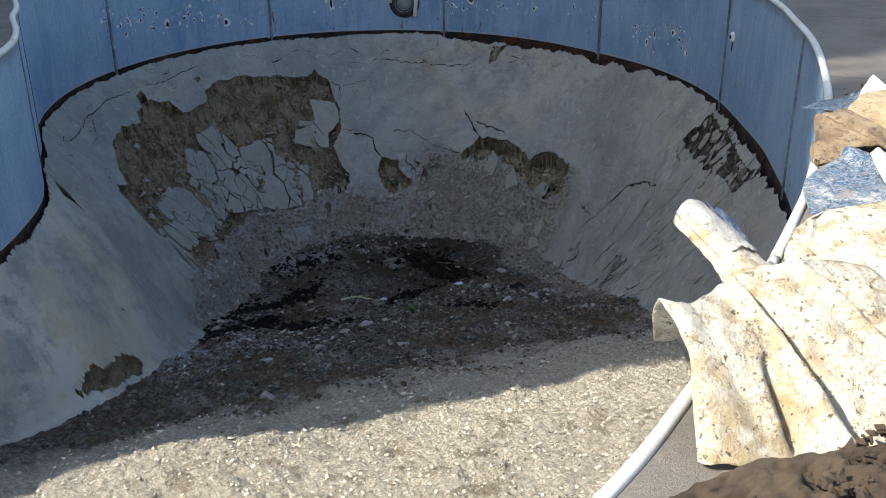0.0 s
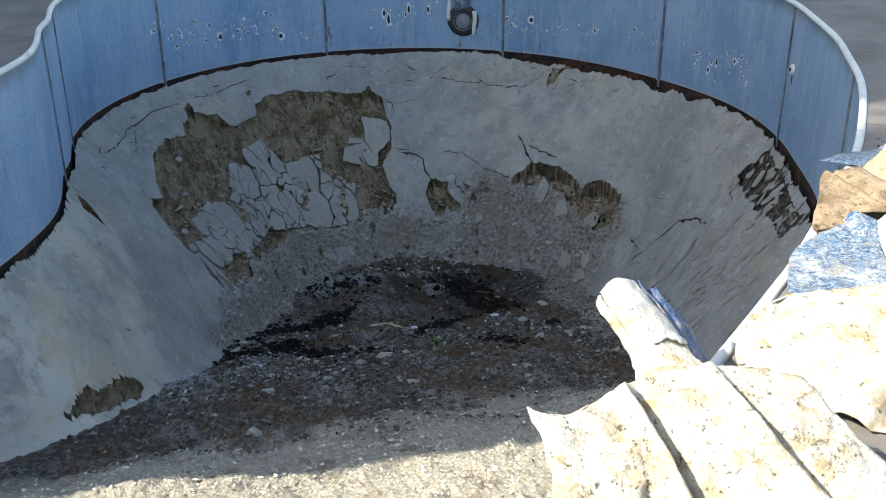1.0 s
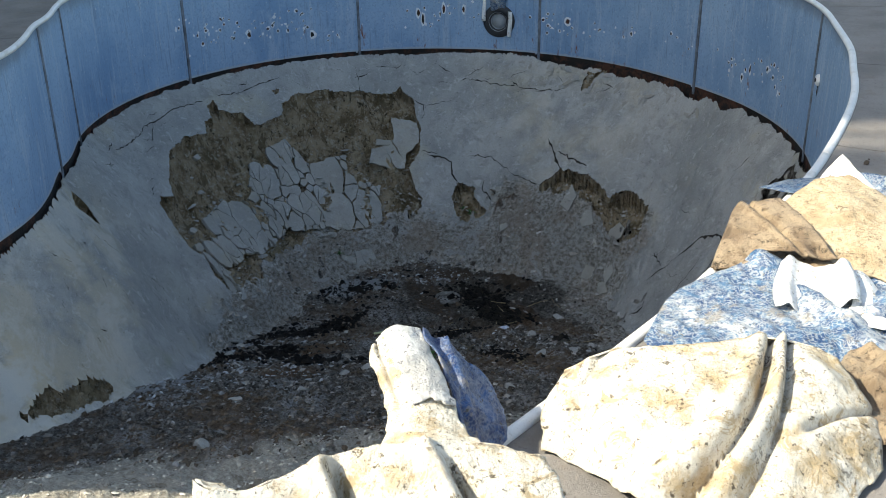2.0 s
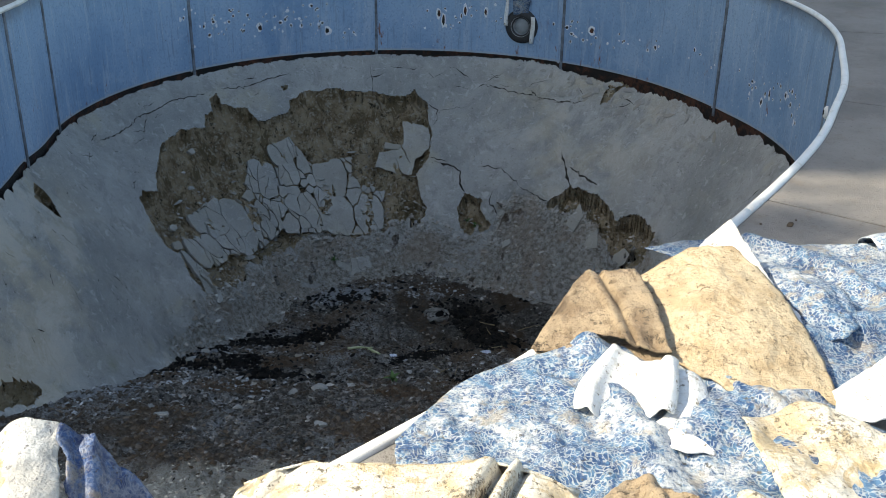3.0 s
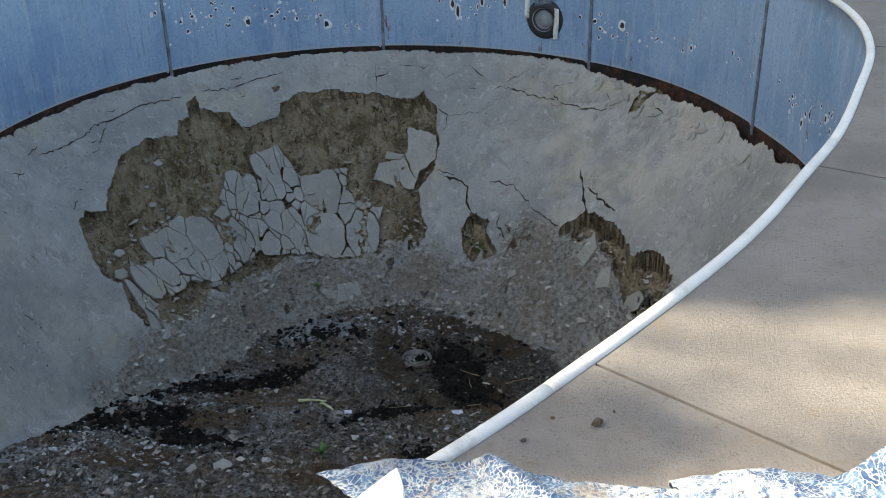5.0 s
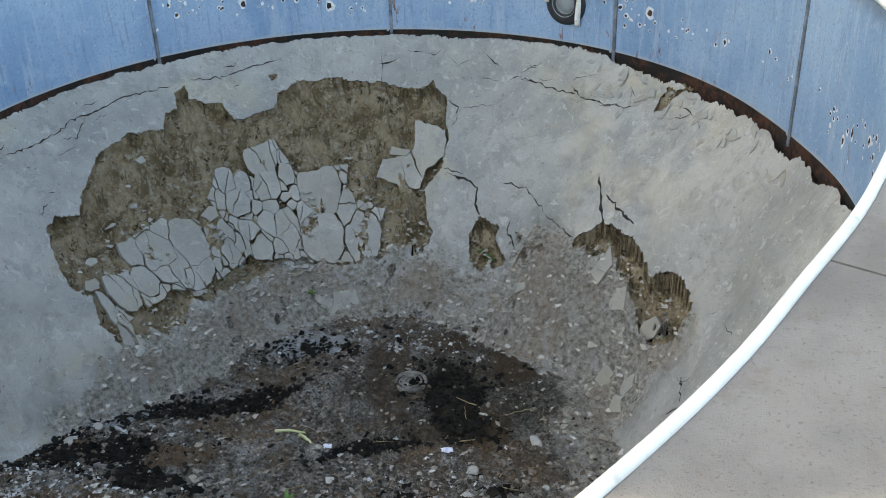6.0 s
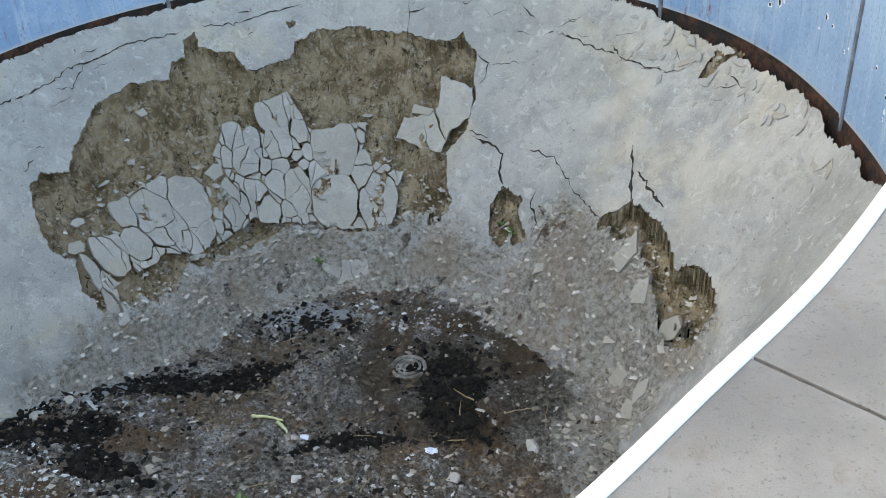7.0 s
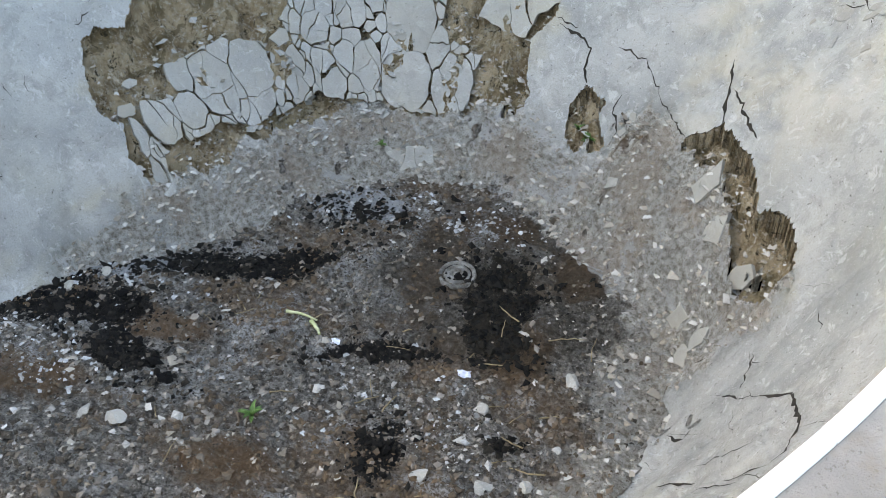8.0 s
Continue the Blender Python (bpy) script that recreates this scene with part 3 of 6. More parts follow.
# ---- steel wall, panel by panel, with its rusted foot ----
SEAMS = sorted([nearest(-2.916, 0.542), nearest(-1.853, 2.111), nearest(0.0, 2.50), nearest(1.678, 1.639), nearest(2.423, -0.13), nearest(2.04, -2.0), nearest(0.85, -3.68),
                nearest(-0.5, -4.85), nearest(-2.15, -5.93), nearest(-3.9, -6.74), nearest(-5.6, -6.5), nearest(-6.6, -5.0), nearest(-5.6, -3.25), nearest(-4.2, -2.3), nearest(-3.10, -0.20)])
wall = tagged(holder("wall_pool"), "blue painted steel pool wall, chipped and rust-stained", "pool wall", kind="structure")
for i, s in enumerate(SEAMS):
    e = SEAMS[(i + 1) % len(SEAMS)] + (len(RIM) if i == len(SEAMS) - 1 else 0)
    v, f = sweep([(0.0, -0.01), (0.0, -WALL_H + 0.012), (0.014, -WALL_H + 0.012), (0.014, -0.01)], s + 0.03, e - 0.03)
    piece("panel", mesh_from("panel", v, f, STEEL), wall)
    v, f = sweep([(-0.010, -0.02), (-0.010, -WALL_H - 0.06), (0.0, -WALL_H - 0.06), (0.0, -0.02)], s - 0.46, s + 0.02, every=0.11)
    piece("seam_strip", mesh_from("seam_strip", v, f, SEAM), wall)
    v, f = sweep([(-0.004, -0.02), (-0.004, -WALL_H), (0.003, -WALL_H), (0.003, -0.02)], s + 0.22, s + 0.52, every=0.1)
    piece("seam_strip", mesh_from("seam_strip", v, f, STEEL), wall)
v, f = sweep([(0.004, -WALL_H + 0.02), (0.010, -WALL_H - 0.03), (0.016, -WALL_H - 0.26), (0.05, -WALL_H - 0.26), (0.05, -WALL_H + 0.02)], 0, len(RIM))
piece("base_rail", mesh_from("base_rail", v, f, RUST), wall, "rusted steel foot of the wall")

# ---- coping ----
coping = tagged(holder("coping"), "white vinyl coping strip round the pool edge", "coping", kind="structure")
LIP = [(-0.018, -0.022), (-0.022, -0.010), (-0.019, 0.002), (-0.010, 0.009), (0.002, 0.009), (0.010, 0.006), (0.016, -0.001), (0.016, -0.035)]
cuts = [nearest(*p) for p in ((-2.0, -5.83), (-0.1, -4.53), (1.28, -3.15), (2.33, -1.5), (2.45, 0.7), (1.2, 2.3), (-1.2, 2.5), (-2.9, 0.9), (-3.3, -1.05), (-4.6, -2.6), (-6.3, -4.0), (-6.3, -5.8), (-4.4, -6.77))]
cuts = sorted(cuts)
for i, s in enumerate(cuts):
    e = cuts[(i + 1) % len(cuts)] + (len(RIM) if i == len(cuts) - 1 else 0)
    v, f = sweep(LIP, s + 0.05, e - 0.05)
    piece("coping_strip", mesh_from("coping_strip", v, f, COPING, True), coping)

# ---- deck slabs and ground ----
OUT = [(3.9, 0.2), (3.5, -1.8)]
deck = tagged(holder("pavement"), "sun-bleached concrete pool deck with saw-cut joints", "pool deck", kind="structure")
JOINTS = [nearest(*p) for p in ((0.0, -4.46), (1.12, -3.37), (2.12, -1.95), (2.52, -0.1), (1.9, 1.66), (0.4, 2.6), (-1.3, 2.48), (-2.7, 1.3), (-3.2, -0.6), (-4.0, -2.1), (-5.6, -3.25),
                                (-6.6, -5.0), (-5.6, -6.5), (-3.9, -6.74), (-2.61, -6.26), (-1.4, -5.46))]
JOINTS = sorted(JOINTS)
for i, s in enumerate(JOINTS):
    e = JOINTS[(i + 1) % len(JOINTS)] + (len(RIM) if i == len(JOINTS) - 1 else 0)
    inner, outer = [], []
    n = max(4, (e - s) // 2)
    for j in range(n + 1):
        p, q = rim_at(s + 0.10 + (e - s - 0.2) * j / n)
        inner.append(p + q * 0.017)
    (p0, q0), (p1, q1) = rim_at(s + 0.10), rim_at(e - 0.10)
    outer = [p1 + q1 * 2.6, p0 + q0 * 2.6]
    ring = inner + outer
    bm = bmesh.new()
    top = [bm.verts.new((a[0], a[1], -0.006)) for a in ring]
    face = bm.faces.new(top)
    if face.normal.z < 0:
        face.normal_flip()
    ext = bmesh.ops.extrude_face_region(bm, geom=[face])
    for g in ext["geom"]:
        if isinstance(g, bmesh.types.BMVert):
            g.co.z -= 0.10
    bmesh.ops.recalc_face_normals(bm, faces=bm.faces[:])
    part("slab", bm, CONCRETE, deck, smooth=False)

bm = bmesh.new()
n = len(RIM) // 4
rings = []
for scale_out in (0.06, 1.5, 6, 60, 900):
    ring = []
    for j in range(n):
        p, q = rim_at(j * 4)
        if scale_out > 1:
            mid = np.array((-2.0, -2.5))
            away_dir = (p - mid) / np.linalg.norm(p - mid)
            p = mid + away_dir * (np.linalg.norm(p - mid) + scale_out)
        else:
            p = p + q * scale_out
        ring.append(bm.verts.new((p[0], p[1], -0.025)))
    rings.append(ring)
for a, b in zip(rings, rings[1:]):
    for j in range(n):
        bm.faces.new((a[j], b[j], b[(j + 1) % n], a[(j + 1) % n]))
bmesh.ops.recalc_face_normals(bm, faces=bm.faces[:])
ground = part("ground", bm, CONCRETE, None, smooth=False)
tagged(ground, "concrete paving round the pool deck", "ground", kind="structure")

# ---- a plain block out of view, added to lay its shade over the deep end ----
bm = bmesh.new()
bmesh.ops.create_cube(bm, size=1, matrix=pose(-7.5, -2.76, 0, 0, 0, -16) @ Matrix.Translation((-4, 9, 5.5)) @ Matrix.Diagonal((8, 18, 11, 1)))
shade_block = part("wall_shade_block", bm, STUCCO, None, smooth=False)
tagged(shade_block, "unseen plain pale block added to cast shade", "wall", kind="structure")


# ---- broken plaster: plates, shards, cracks ----
def ground_at(x, y):
    """Height and upward normal of the worn bottom at one place."""
    e = 0.03
    z, _, _, _ = bottom_at(np.array([x, x + e, x - e, x, x]), np.array([y, y, y, y + e, y - e]))
    n = Vector((-(z[1] - z[2]) / (2 * e), -(z[3] - z[4]) / (2 * e), 1)).normalized()
    return float(z[0]), n


def slope_frame(x, y, lift=0.0):
    """A pose on the smooth slope: local x along the contour, y up the slope, z out of it."""
    e = 0.04
    xs, ys = np.array([x, x + e, x - e, x, x]), np.array([y, y, y, y + e, y - e])
    z = bowl(xs, ys, away(xs, ys, RIM))
    n = Vector((-(z[1] - z[2]) / (2 * e), -(z[3] - z[4]) / (2 * e), 1)).normalized()
    up = Vector((0, 0, 1)) - n * n.z
    up = up.normalized() if up.length > 0.05 else Vector((0, 1, 0))
    across = up.cross(n)
    m = Matrix((across, up, n)).transposed().to_4x4()
    m.translation = Vector((x, y, float(z[0]))) + n * lift
    return m


def plate_mesh(rng, poly, thick, name="plate", material=None):
    """A broken flat plate with a ragged outline and a chamfered rim."""
    ring, sign = [], math.copysign(1, sum(a[0] * b[1] - a[1] * b[0] for a, b in zip(poly, poly[1:] + poly[:1])))
    for (ax, ay), (bx, by) in zip(poly, poly[1:] + poly[:1]):
        long = math.hypot(bx - ax, by - ay)
        k = max(1, int(long / 0.03))
        for i in range(k):
            f, j = i / k, sign * (rng.uniform(-0.001, 0.004) if i else 0.0)
            ring.append((ax + (bx - ax) * f - (by - ay) / (long + 1e-6) * j, ay + (by - ay) * f + (bx - ax) / (long + 1e-6) * j))
    cx, cy = sum(p[0] for p in ring) / len(ring), sum(p[1] for p in ring) / len(ring)

    def inset(w):
        out = []
        for x, y in ring:
            q = max(0.5, 1 - w / (math.hypot(x - cx, y - cy) + 1e-6))
            out.append((cx + (x - cx) * q, cy + (y - cy) * q))
        return out
    n = len(ring)
    verts = [(x, y, thick / 2 + rng.uniform(-0.002, 0.002)) for x, y in inset(0.0025)] + [(x, y, thick / 2 - 0.005) for x, y in ring] + [(x, y, -thick / 2) for x, y in inset(0.006)]
    verts.append((cx, cy, thick / 2 + 0.002))
    faces = [(i, (i + 1) % n, 3 * n) for i in range(n)]
    for i in range(n):
        j = (i + 1) % n
        faces += [(n + i, n + j, j, i), (2 * n + i, 2 * n + j, n + j, n + i)]
    return mesh_from(name, verts, faces, material or PLASTER)


def clip(poly, nx, ny, c):
    """The side of a polygon where nx*x + ny*y < c."""
    out = []
    for (ax, ay), (bx, by) in zip(poly, poly[1:] + poly[:1]):
        da, db = nx * ax + ny * ay - c, nx * bx + ny * by - c
        if da < 0:
            out.append((ax, ay))
        if da * db < 0:
            f = da / (da - db)
            out.append((ax + (bx - ax) * f, ay + (by - ay) * f))
    return out


rng = random.Random(4)
PLATE_AT = [(-0.621, 1.655), (-0.611, 1.369), (-0.305, 1.389), (0.049, 1.704), (0.266, 1.822), (-1.586, 1.054), (-1.084, 1.773), (-1.034, 1.615), (-1.34, 1.537), (-1.231, 1.438), (-1.379, 1.202), (-1.931, 0.739),
            (-1.753, 0.827), (-1.753, 1.005), (-1.95, 0.424), (-0.886, 1.389), (-0.719, 1.497), (-0.414, 1.537), (-1.015, 1.389), (-1.152, 1.29), (-1.084, 1.221), (-1.487, 0.946), (-1.832, 0.601), (-1.221, 1.576),
            (-1.369, 1.409), (-1.113, 1.458), (-1.182, 1.369), (-1.005, 1.487), (-1.428, 1.28), (-0.877, 1.694), (0.039, 1.812), (-0.591, 1.024), (-0.424, 1.074), (-1.635, 0.926), (-1.31, 1.103), (-1.556, 0.827)]
PLATE_SIZE = [(42, 30), (40, 28), (26, 38), (34, 22), (21, 38), (29, 34), (24, 32), (26, 19), (15, 19), (20, 22), (20, 23), (27, 15), (26, 36), (13, 19), (29, 21), (21, 23), (26, 14), (21, 21),
              (18, 15), (18, 13), (22, 13), (23, 13), (26, 15), (12, 12), (12, 13), (12, 12), (11, 11), (15, 13), (15, 11), (11, 15), (17, 11), (25, 22), (16, 15), (13, 19), (16, 13), (19, 10)]
PLATE_MORE = [(-1.26, 1.19, 13, 10), (-0.95, 1.28, 15, 9), (-2.03, 0.23, 11, 19), (-1.92, 0.14, 11, 18), (-2.09, 0.31, 11, 9), (1.38, 0.29, 15, 30), (1.44, 0.03, 19, 23), (1.55, -0.27, 15, 23),
              (1.42, -0.46, 13, 19), (1.31, -0.28, 18, 17), (1.34, -0.47, 17, 12), (0.89, 0.95, 16, 20), (0.79, 0.93, 14, 14), (0.26, 1.3, 12, 10), (-1.91, 1.38, 7, 8), (-0.81, 1.6, 13, 10), (-2.12, 0.46, 9, 6)]
def shatter(rng, poly, limit):
    """Splits a plate along random lines until its pieces are small."""
    area = abs(sum(a[0] * b[1] - a[1] * b[0] for a, b in zip(poly, poly[1:] + poly[:1]))) / 2
    if len(poly) < 3 or area < limit * rng.uniform(0.5, 2.0):
        return [poly] if len(poly) > 2 and area > 0.0007 else []
    cx, cy = sum(p[0] for p in poly) / len(poly) + rng.uniform(-0.02, 0.02), sum(p[1] for p in poly) / len(poly) + rng.uniform(-0.02, 0.02)
    far = max(poly, key=lambda p: math.hypot(p[0] - cx, p[1] - cy))
    a = math.atan2(far[1] - cy, far[0] - cx) + rng.uniform(-0.5, 0.5)
    nx, ny, gap = math.cos(a), math.sin(a), rng.choice((0.0005, 0.001, 0.002))
    return [q for half in (clip(poly, nx, ny, nx * cx + ny * cy - gap), clip(poly, -nx, -ny, -nx * cx - ny * cy - gap)) for q in shatter(rng, half, limit)]


# the slid sheets of plaster that broke up into plates: main field, the flap beside it, the slab below
FIELD = [(-2.01, 0.70), (-1.80, 1.05), (-1.54, 1.22), (-1.45, 1.18), (-1.37, 1.32), (-1.48, 1.37), (-1.40, 1.58), (-1.20, 1.64), (-1.18, 1.77), (-0.985, 1.89), (-0.82, 1.74), (-0.38, 1.79), (-0.42, 1.65), (-0.12, 1.52),
         (-0.19, 1.25), (-0.42, 1.24), (-0.70, 1.24), (-1.17, 1.15), (-1.34, 0.94), (-1.65, 0.66), (-1.90, 0.26), (-1.80, 0.12), (-1.87, 0.07), (-2.05, 0.23), (-2.10, 0.36), (-1.95, 0.54)]
FLAP = [(0.175, 1.98), (0.406, 1.87), (0.383, 1.71), (0.256, 1.67), (0.171, 1.595), (-0.146, 1.70), (-0.103, 1.80), (0.152, 1.82)]
SLAB = [(-0.74, 1.04), (-0.374, 1.10), (-0.353, 0.99), (-0.616, 0.94)]
plates = [(a, b, w / 89, h / 89) for (a, b), (w, h) in zip(PLATE_AT, PLATE_SIZE)] + [(a, b, c / 89, d / 89) for a, b, c, d in PLATE_MORE]
given, tries = len(plates), 0
while len(plates) < given + 150 and tries < 9000:          # smaller pieces wedged between the large ones
    tries += 1
    x, y, q = rng.uniform(-2.12, -0.10), rng.uniform(0.05, 1.9), rng.uniform(0.035, 0.10)
    if away(x, y, FIELD) > 0.005 and min(math.hypot(x - p[0], y - p[1]) / (0.25 * (p[2] + p[3]) + 0.5 * q) for p in plates) > 0.62:
        plates.append((x, y, q, q))
while len(plates) < given + 158:                           # slabs slid to the foot of the other slope
    plates.append((rng.uniform(0.75, 1.6), rng.uniform(-0.95, 0.95), rng.uniform(0.05, 0.20), rng.uniform(0.05, 0.16)))
px_, py_ = np.array([p[0] for p in plates]), np.array([p[1] for p in plates])
pscree = bottom_parts(px_, py_)
level = bowl(px_, py_, away(px_, py_, RIM))
for i, (px, py, w, h) in enumerate(plates):
    field = next((line for line in (FIELD, FLAP, SLAB) if away(px, py, line) > 0), None)
    if i >= given and field is None and (pscree[5][i] > 0.6 or px < 0.6 or (pscree[4][i] < 0.4 and pscree[3][i] < 0)):
        continue
    low = pscree[4][i] > 0.4
    m = slope_frame(px, py, (-0.009 if low else -0.036) + rng.uniform(-0.008, 0.010)) @ pose(0, 0, 0, rng.uniform(-3.5, 3.5), rng.uniform(-3.5, 3.5), 0 if field else rng.uniform(-25, 25))
    back = m.inverted()
    if field:                                              # the share of the broken sheet that lies nearest to this plate
        poly, r0 = field, (w + h) / 4.6
        for nx, ny in ((1, 0), (-1, 0), (0, 1), (0, -1), (0.7071, 0.7071), (-0.7071, 0.7071), (0.7071, -0.7071), (-0.7071, -0.7071)):
            poly = clip(poly, nx, ny, nx * px + ny * py + 0.62 * max(w, h) * rng.uniform(0.85, 1.15) + 0.01)
        for j, (qx, qy, qw, qh) in enumerate(plates):
            dd = math.hypot(qx - px, qy - py)
            if j != i and 1e-4 < dd < 0.7 and len(poly) >= 3:
                r1 = (qw + qh) / 4.6
                nx, ny = (qx - px) / dd, (qy - py) / dd
                mid = (qx * qx + qy * qy - r1 * r1 - px * px - py * py + r0 * r0) / (2 * dd)
                poly = clip(poly, nx, ny, mid - rng.choice((0.0, 0.001, 0.001, 0.002, 0.006)))
    else:
        off, k, poly = rng.uniform(0, 2 * math.pi), rng.randint(4, 6), []
        for j in range(k):
            a = off + 2 * math.pi * (j + rng.uniform(-0.25, 0.25)) / k
            f = rng.uniform(0.75, 1.2)
            poly.append((math.cos(a) * f * w / 2, math.sin(a) * f * h / 2))
    if len(poly) < 3 or (field is FIELD and i >= given and rng.random() < 0.06):
        continue
    if not field:
        piece("plate", plate_mesh(rng, poly, 0.030, material=DUSTY), floor, m=m)
        continue
    for bit in shatter(rng, poly, 0.016 if i > 5 else 0.06):
        wavy = []                                          # breaks wander: both sides of a break follow the same bends
        for (ax, ay), (bx, by) in zip(bit, bit[1:] + bit[:1]):
            k = max(1, int(math.hypot(bx - ax, by - ay) / 0.022))
            wavy += [(ax + (bx - ax) * j / k, ay + (by - ay) * j / k) for j in range(k)]
        ax, ay = np.array([p[0] for p in wavy]), np.array([p[1] for p in wavy])
        ax, ay = ax + 0.024 * fuzz(ax, ay, 2.6, 41) + 0.007 * fuzz(ax, ay, 10, 42), ay + 0.024 * fuzz(ax, ay, 2.6, 43) + 0.007 * fuzz(ax, ay, 10, 44)
        az = m.translation.z + bowl(ax, ay, away(ax, ay, RIM)) - level[i]
        local = [back @ Vector(p) for p in zip(ax.tolist(), ay.tolist(), az.tolist())]
        poly = [(v.x, v.y) for j, v in enumerate(local) if math.hypot(v.x - local[j - 1].x, v.y - local[j - 1].y) > 0.003]
        if len(poly) > 2:
            lift = pose(0, 0, rng.uniform(-0.010, 0.008), rng.uniform(-3, 3), rng.uniform(-3, 3), rng.uniform(-2, 2))
            piece("plate", plate_mesh(rng, poly, 0.030), floor, m=m @ lift)

# thin flakes that peel off the side slope
rng = random.Random(19)
flakes = []
for k in range(10):
    turn0, sides = rng.uniform(0, 6.28), rng.randint(5, 7)
    flakes.append(plate_mesh(rng, [(math.cos(turn0 + 6.283 * j / sides) * rng.uniform(0.04, 0.10), math.sin(turn0 + 6.283 * j / sides) * rng.uniform(0.025, 0.045)) for j in range(sides)], 0.011, "flake", DUSTY if k > 6 else PLASTER))
fx, fy = np.array([rng.uniform(0.55, 2.15) for _ in range(900)]), np.array([rng.uniform(-3.3, -0.55) for _ in range(900)])
_, _, fd, finside, fscree, fgrit = bottom_parts(fx, fy)
fclump = fuzz(fx, fy, 0.9, 35)
for k in np.nonzero((fd > 0.10) & (fgrit < 0.25) & (fscree < 0.3) & (((fclump > 0.15) & (fy < -1.9)) | (finside > -0.12)))[0][:200]:
    m = slope_frame(fx[k], fy[k], 0.005 if finside[k] < 0 else -0.02) @ pose(0, 0, 0, rng.uniform(1, 8), rng.uniform(-5, 5), (55 + rng.uniform(-25, 25)) if finside[k] < -0.12 else rng.uniform(0, 360)) @ Matrix.Scale(rng.uniform(0.45, 1.25), 4)
    piece("flake", flakes[k % 10] if finside[k] < -0.12 else flakes[7 + k % 3], floor, m=m)
for k in range(70):                                        # crumbling edge below the wall
    a, rad = radians(rng.uniform(-12, 50)), RAD - rng.triangular(0.06, 0.34, 0.08)
    m = slope_frame(CX + rad * math.cos(a), CY + rad * math.sin(a), 0.006) @ pose(0, 0, 0, rng.uniform(-4, 9), rng.uniform(-6, 6), rng.uniform(0, 360)) @ Matrix.Scale(rng.uniform(0.3, 0.85), 4)
    piece("flake", flakes[k % 10], floor, m=m)


def scatter(count, area, size, seed, flat=0.45, sink=0.2, power=2.2, keep=None):
    """Numpy heap of small broken lumps on the pool bottom: verts and faces in one go."""
    r = np.random.RandomState(seed)
    x, y = r.uniform(area[0], area[1], count), r.uniform(area[2], area[3], count)
    z, d, bare, grit = bottom_at(x, y)
    ok = (d > 0.12) & (keep(x, y, z, d, bare, grit, r) if keep else True)
    x, y, z = x[ok], y[ok], z[ok]
    n = len(x)
    s = size[0] + (size[1] - size[0]) * r.rand(n) ** (power * 2)
    base = np.array([(1, 0, 0), (0, 1, 0), (-1, 0, 0), (0, -1, 0), (0, 0, 1), (0, 0, -1)], float)
    v = base[None] * (1 + r.uniform(-0.35, 0.35, (n, 6, 1)))
    v = v + r.uniform(-0.25, 0.25, (n, 6, 3))
    v[:, :, 2] *= (flat * r.uniform(0.5, 1.3, n))[:, None]
    v[:, :, 0] *= r.uniform(0.8, 1.35, n)[:, None]
    a = r.uniform(0, 2 * math.pi, n)[:, None]
    vx, vy = v[:, :, 0] * np.cos(a) - v[:, :, 1] * np.sin(a), v[:, :, 0] * np.sin(a) + v[:, :, 1] * np.cos(a)
    tilt = r.uniform(-0.5, 0.5, (n, 1))
    vz = v[:, :, 2] + vx * tilt
    s = s[:, None] / 2
    verts = np.stack([x[:, None] + vx * s, y[:, None] + vy * s, z[:, None] + vz * s + s * (0.35 * flat - sink * 0.5)], 2).reshape(-1, 3)
    tri = np.array([(0, 1, 4), (1, 2, 4), (2, 3, 4), (3, 0, 4), (1, 0, 5), (2, 1, 5), (3, 2, 5), (0, 3, 5)])
    faces = (np.arange(n)[:, None, None] * 6 + tri[None]).reshape(-1, 3)
    return verts, faces


def mat_chips(name, colours, dust=(0.16, 0.145, 0.12), soil=0.0):
    m, t, b = nodes_of(name)
    geo = t.nodes.new("ShaderNodeNewGeometry")
    ramp = t.nodes.new("ShaderNodeValToRGB")
    ramp.color_ramp.interpolation = "LINEAR"
    for k, (p, c) in enumerate(colours):
        e = ramp.color_ramp.elements[k] if k < 2 else ramp.color_ramp.elements.new(p)
        e.position, e.color = p, (*c, 1)
    t.links.new(geo.outputs["Random Per Island"], ramp.inputs["Fac"])
    at = where(t)
    c = blend(t, maths(t, "MULTIPLY", between(t, grain(t, at, 90, 4, 0.7), 0.4, 0.7), 0.45), ramp.outputs["Color"], dust)
    c = blend(t, maths(t, "MULTIPLY", between(t, grain(t, at, 1.5, 5, 0.65), 0.46, 0.60), soil), c, (0.13, 0.085, 0.05))
    t.links.new(c, b.inputs["Base Color"])
    b.inputs["Roughness"].default_value = 0.95
    b.inputs["Specular IOR Level"].default_value = 0.1
    return m


CHIPS = mat_chips("rubble_chips", [(0.0, (0.02, 0.017, 0.014)), (1.0, (0.46, 0.44, 0.41)), (0.5, (0.085, 0.068, 0.052)), (0.85, (0.23, 0.205, 0.175))], soil=0.65)
SCREE = mat_chips("scree_chips", [(0.0, (0.15, 0.125, 0.095)), (1.0, (0.54, 0.515, 0.47)), (0.6, (0.38, 0.34, 0.285))], (0.33, 0.295, 0.24))
# pale gravel, also lightened to brighten the sunlit end
PALE = mat_chips("pale_gravel", [(0.0, (0.20, 0.16, 0.11)), (1.0, (0.80, 0.76, 0.66)), (0.25, (0.58, 0.53, 0.43))], (0.50, 0.45, 0.37))
LIME = mat_chips("lime_crumbs", [(0.0, (0.25, 0.25, 0.24)), (1.0, (0.60, 0.61, 0.61)), (0.5, (0.42, 0.42, 0.41))])
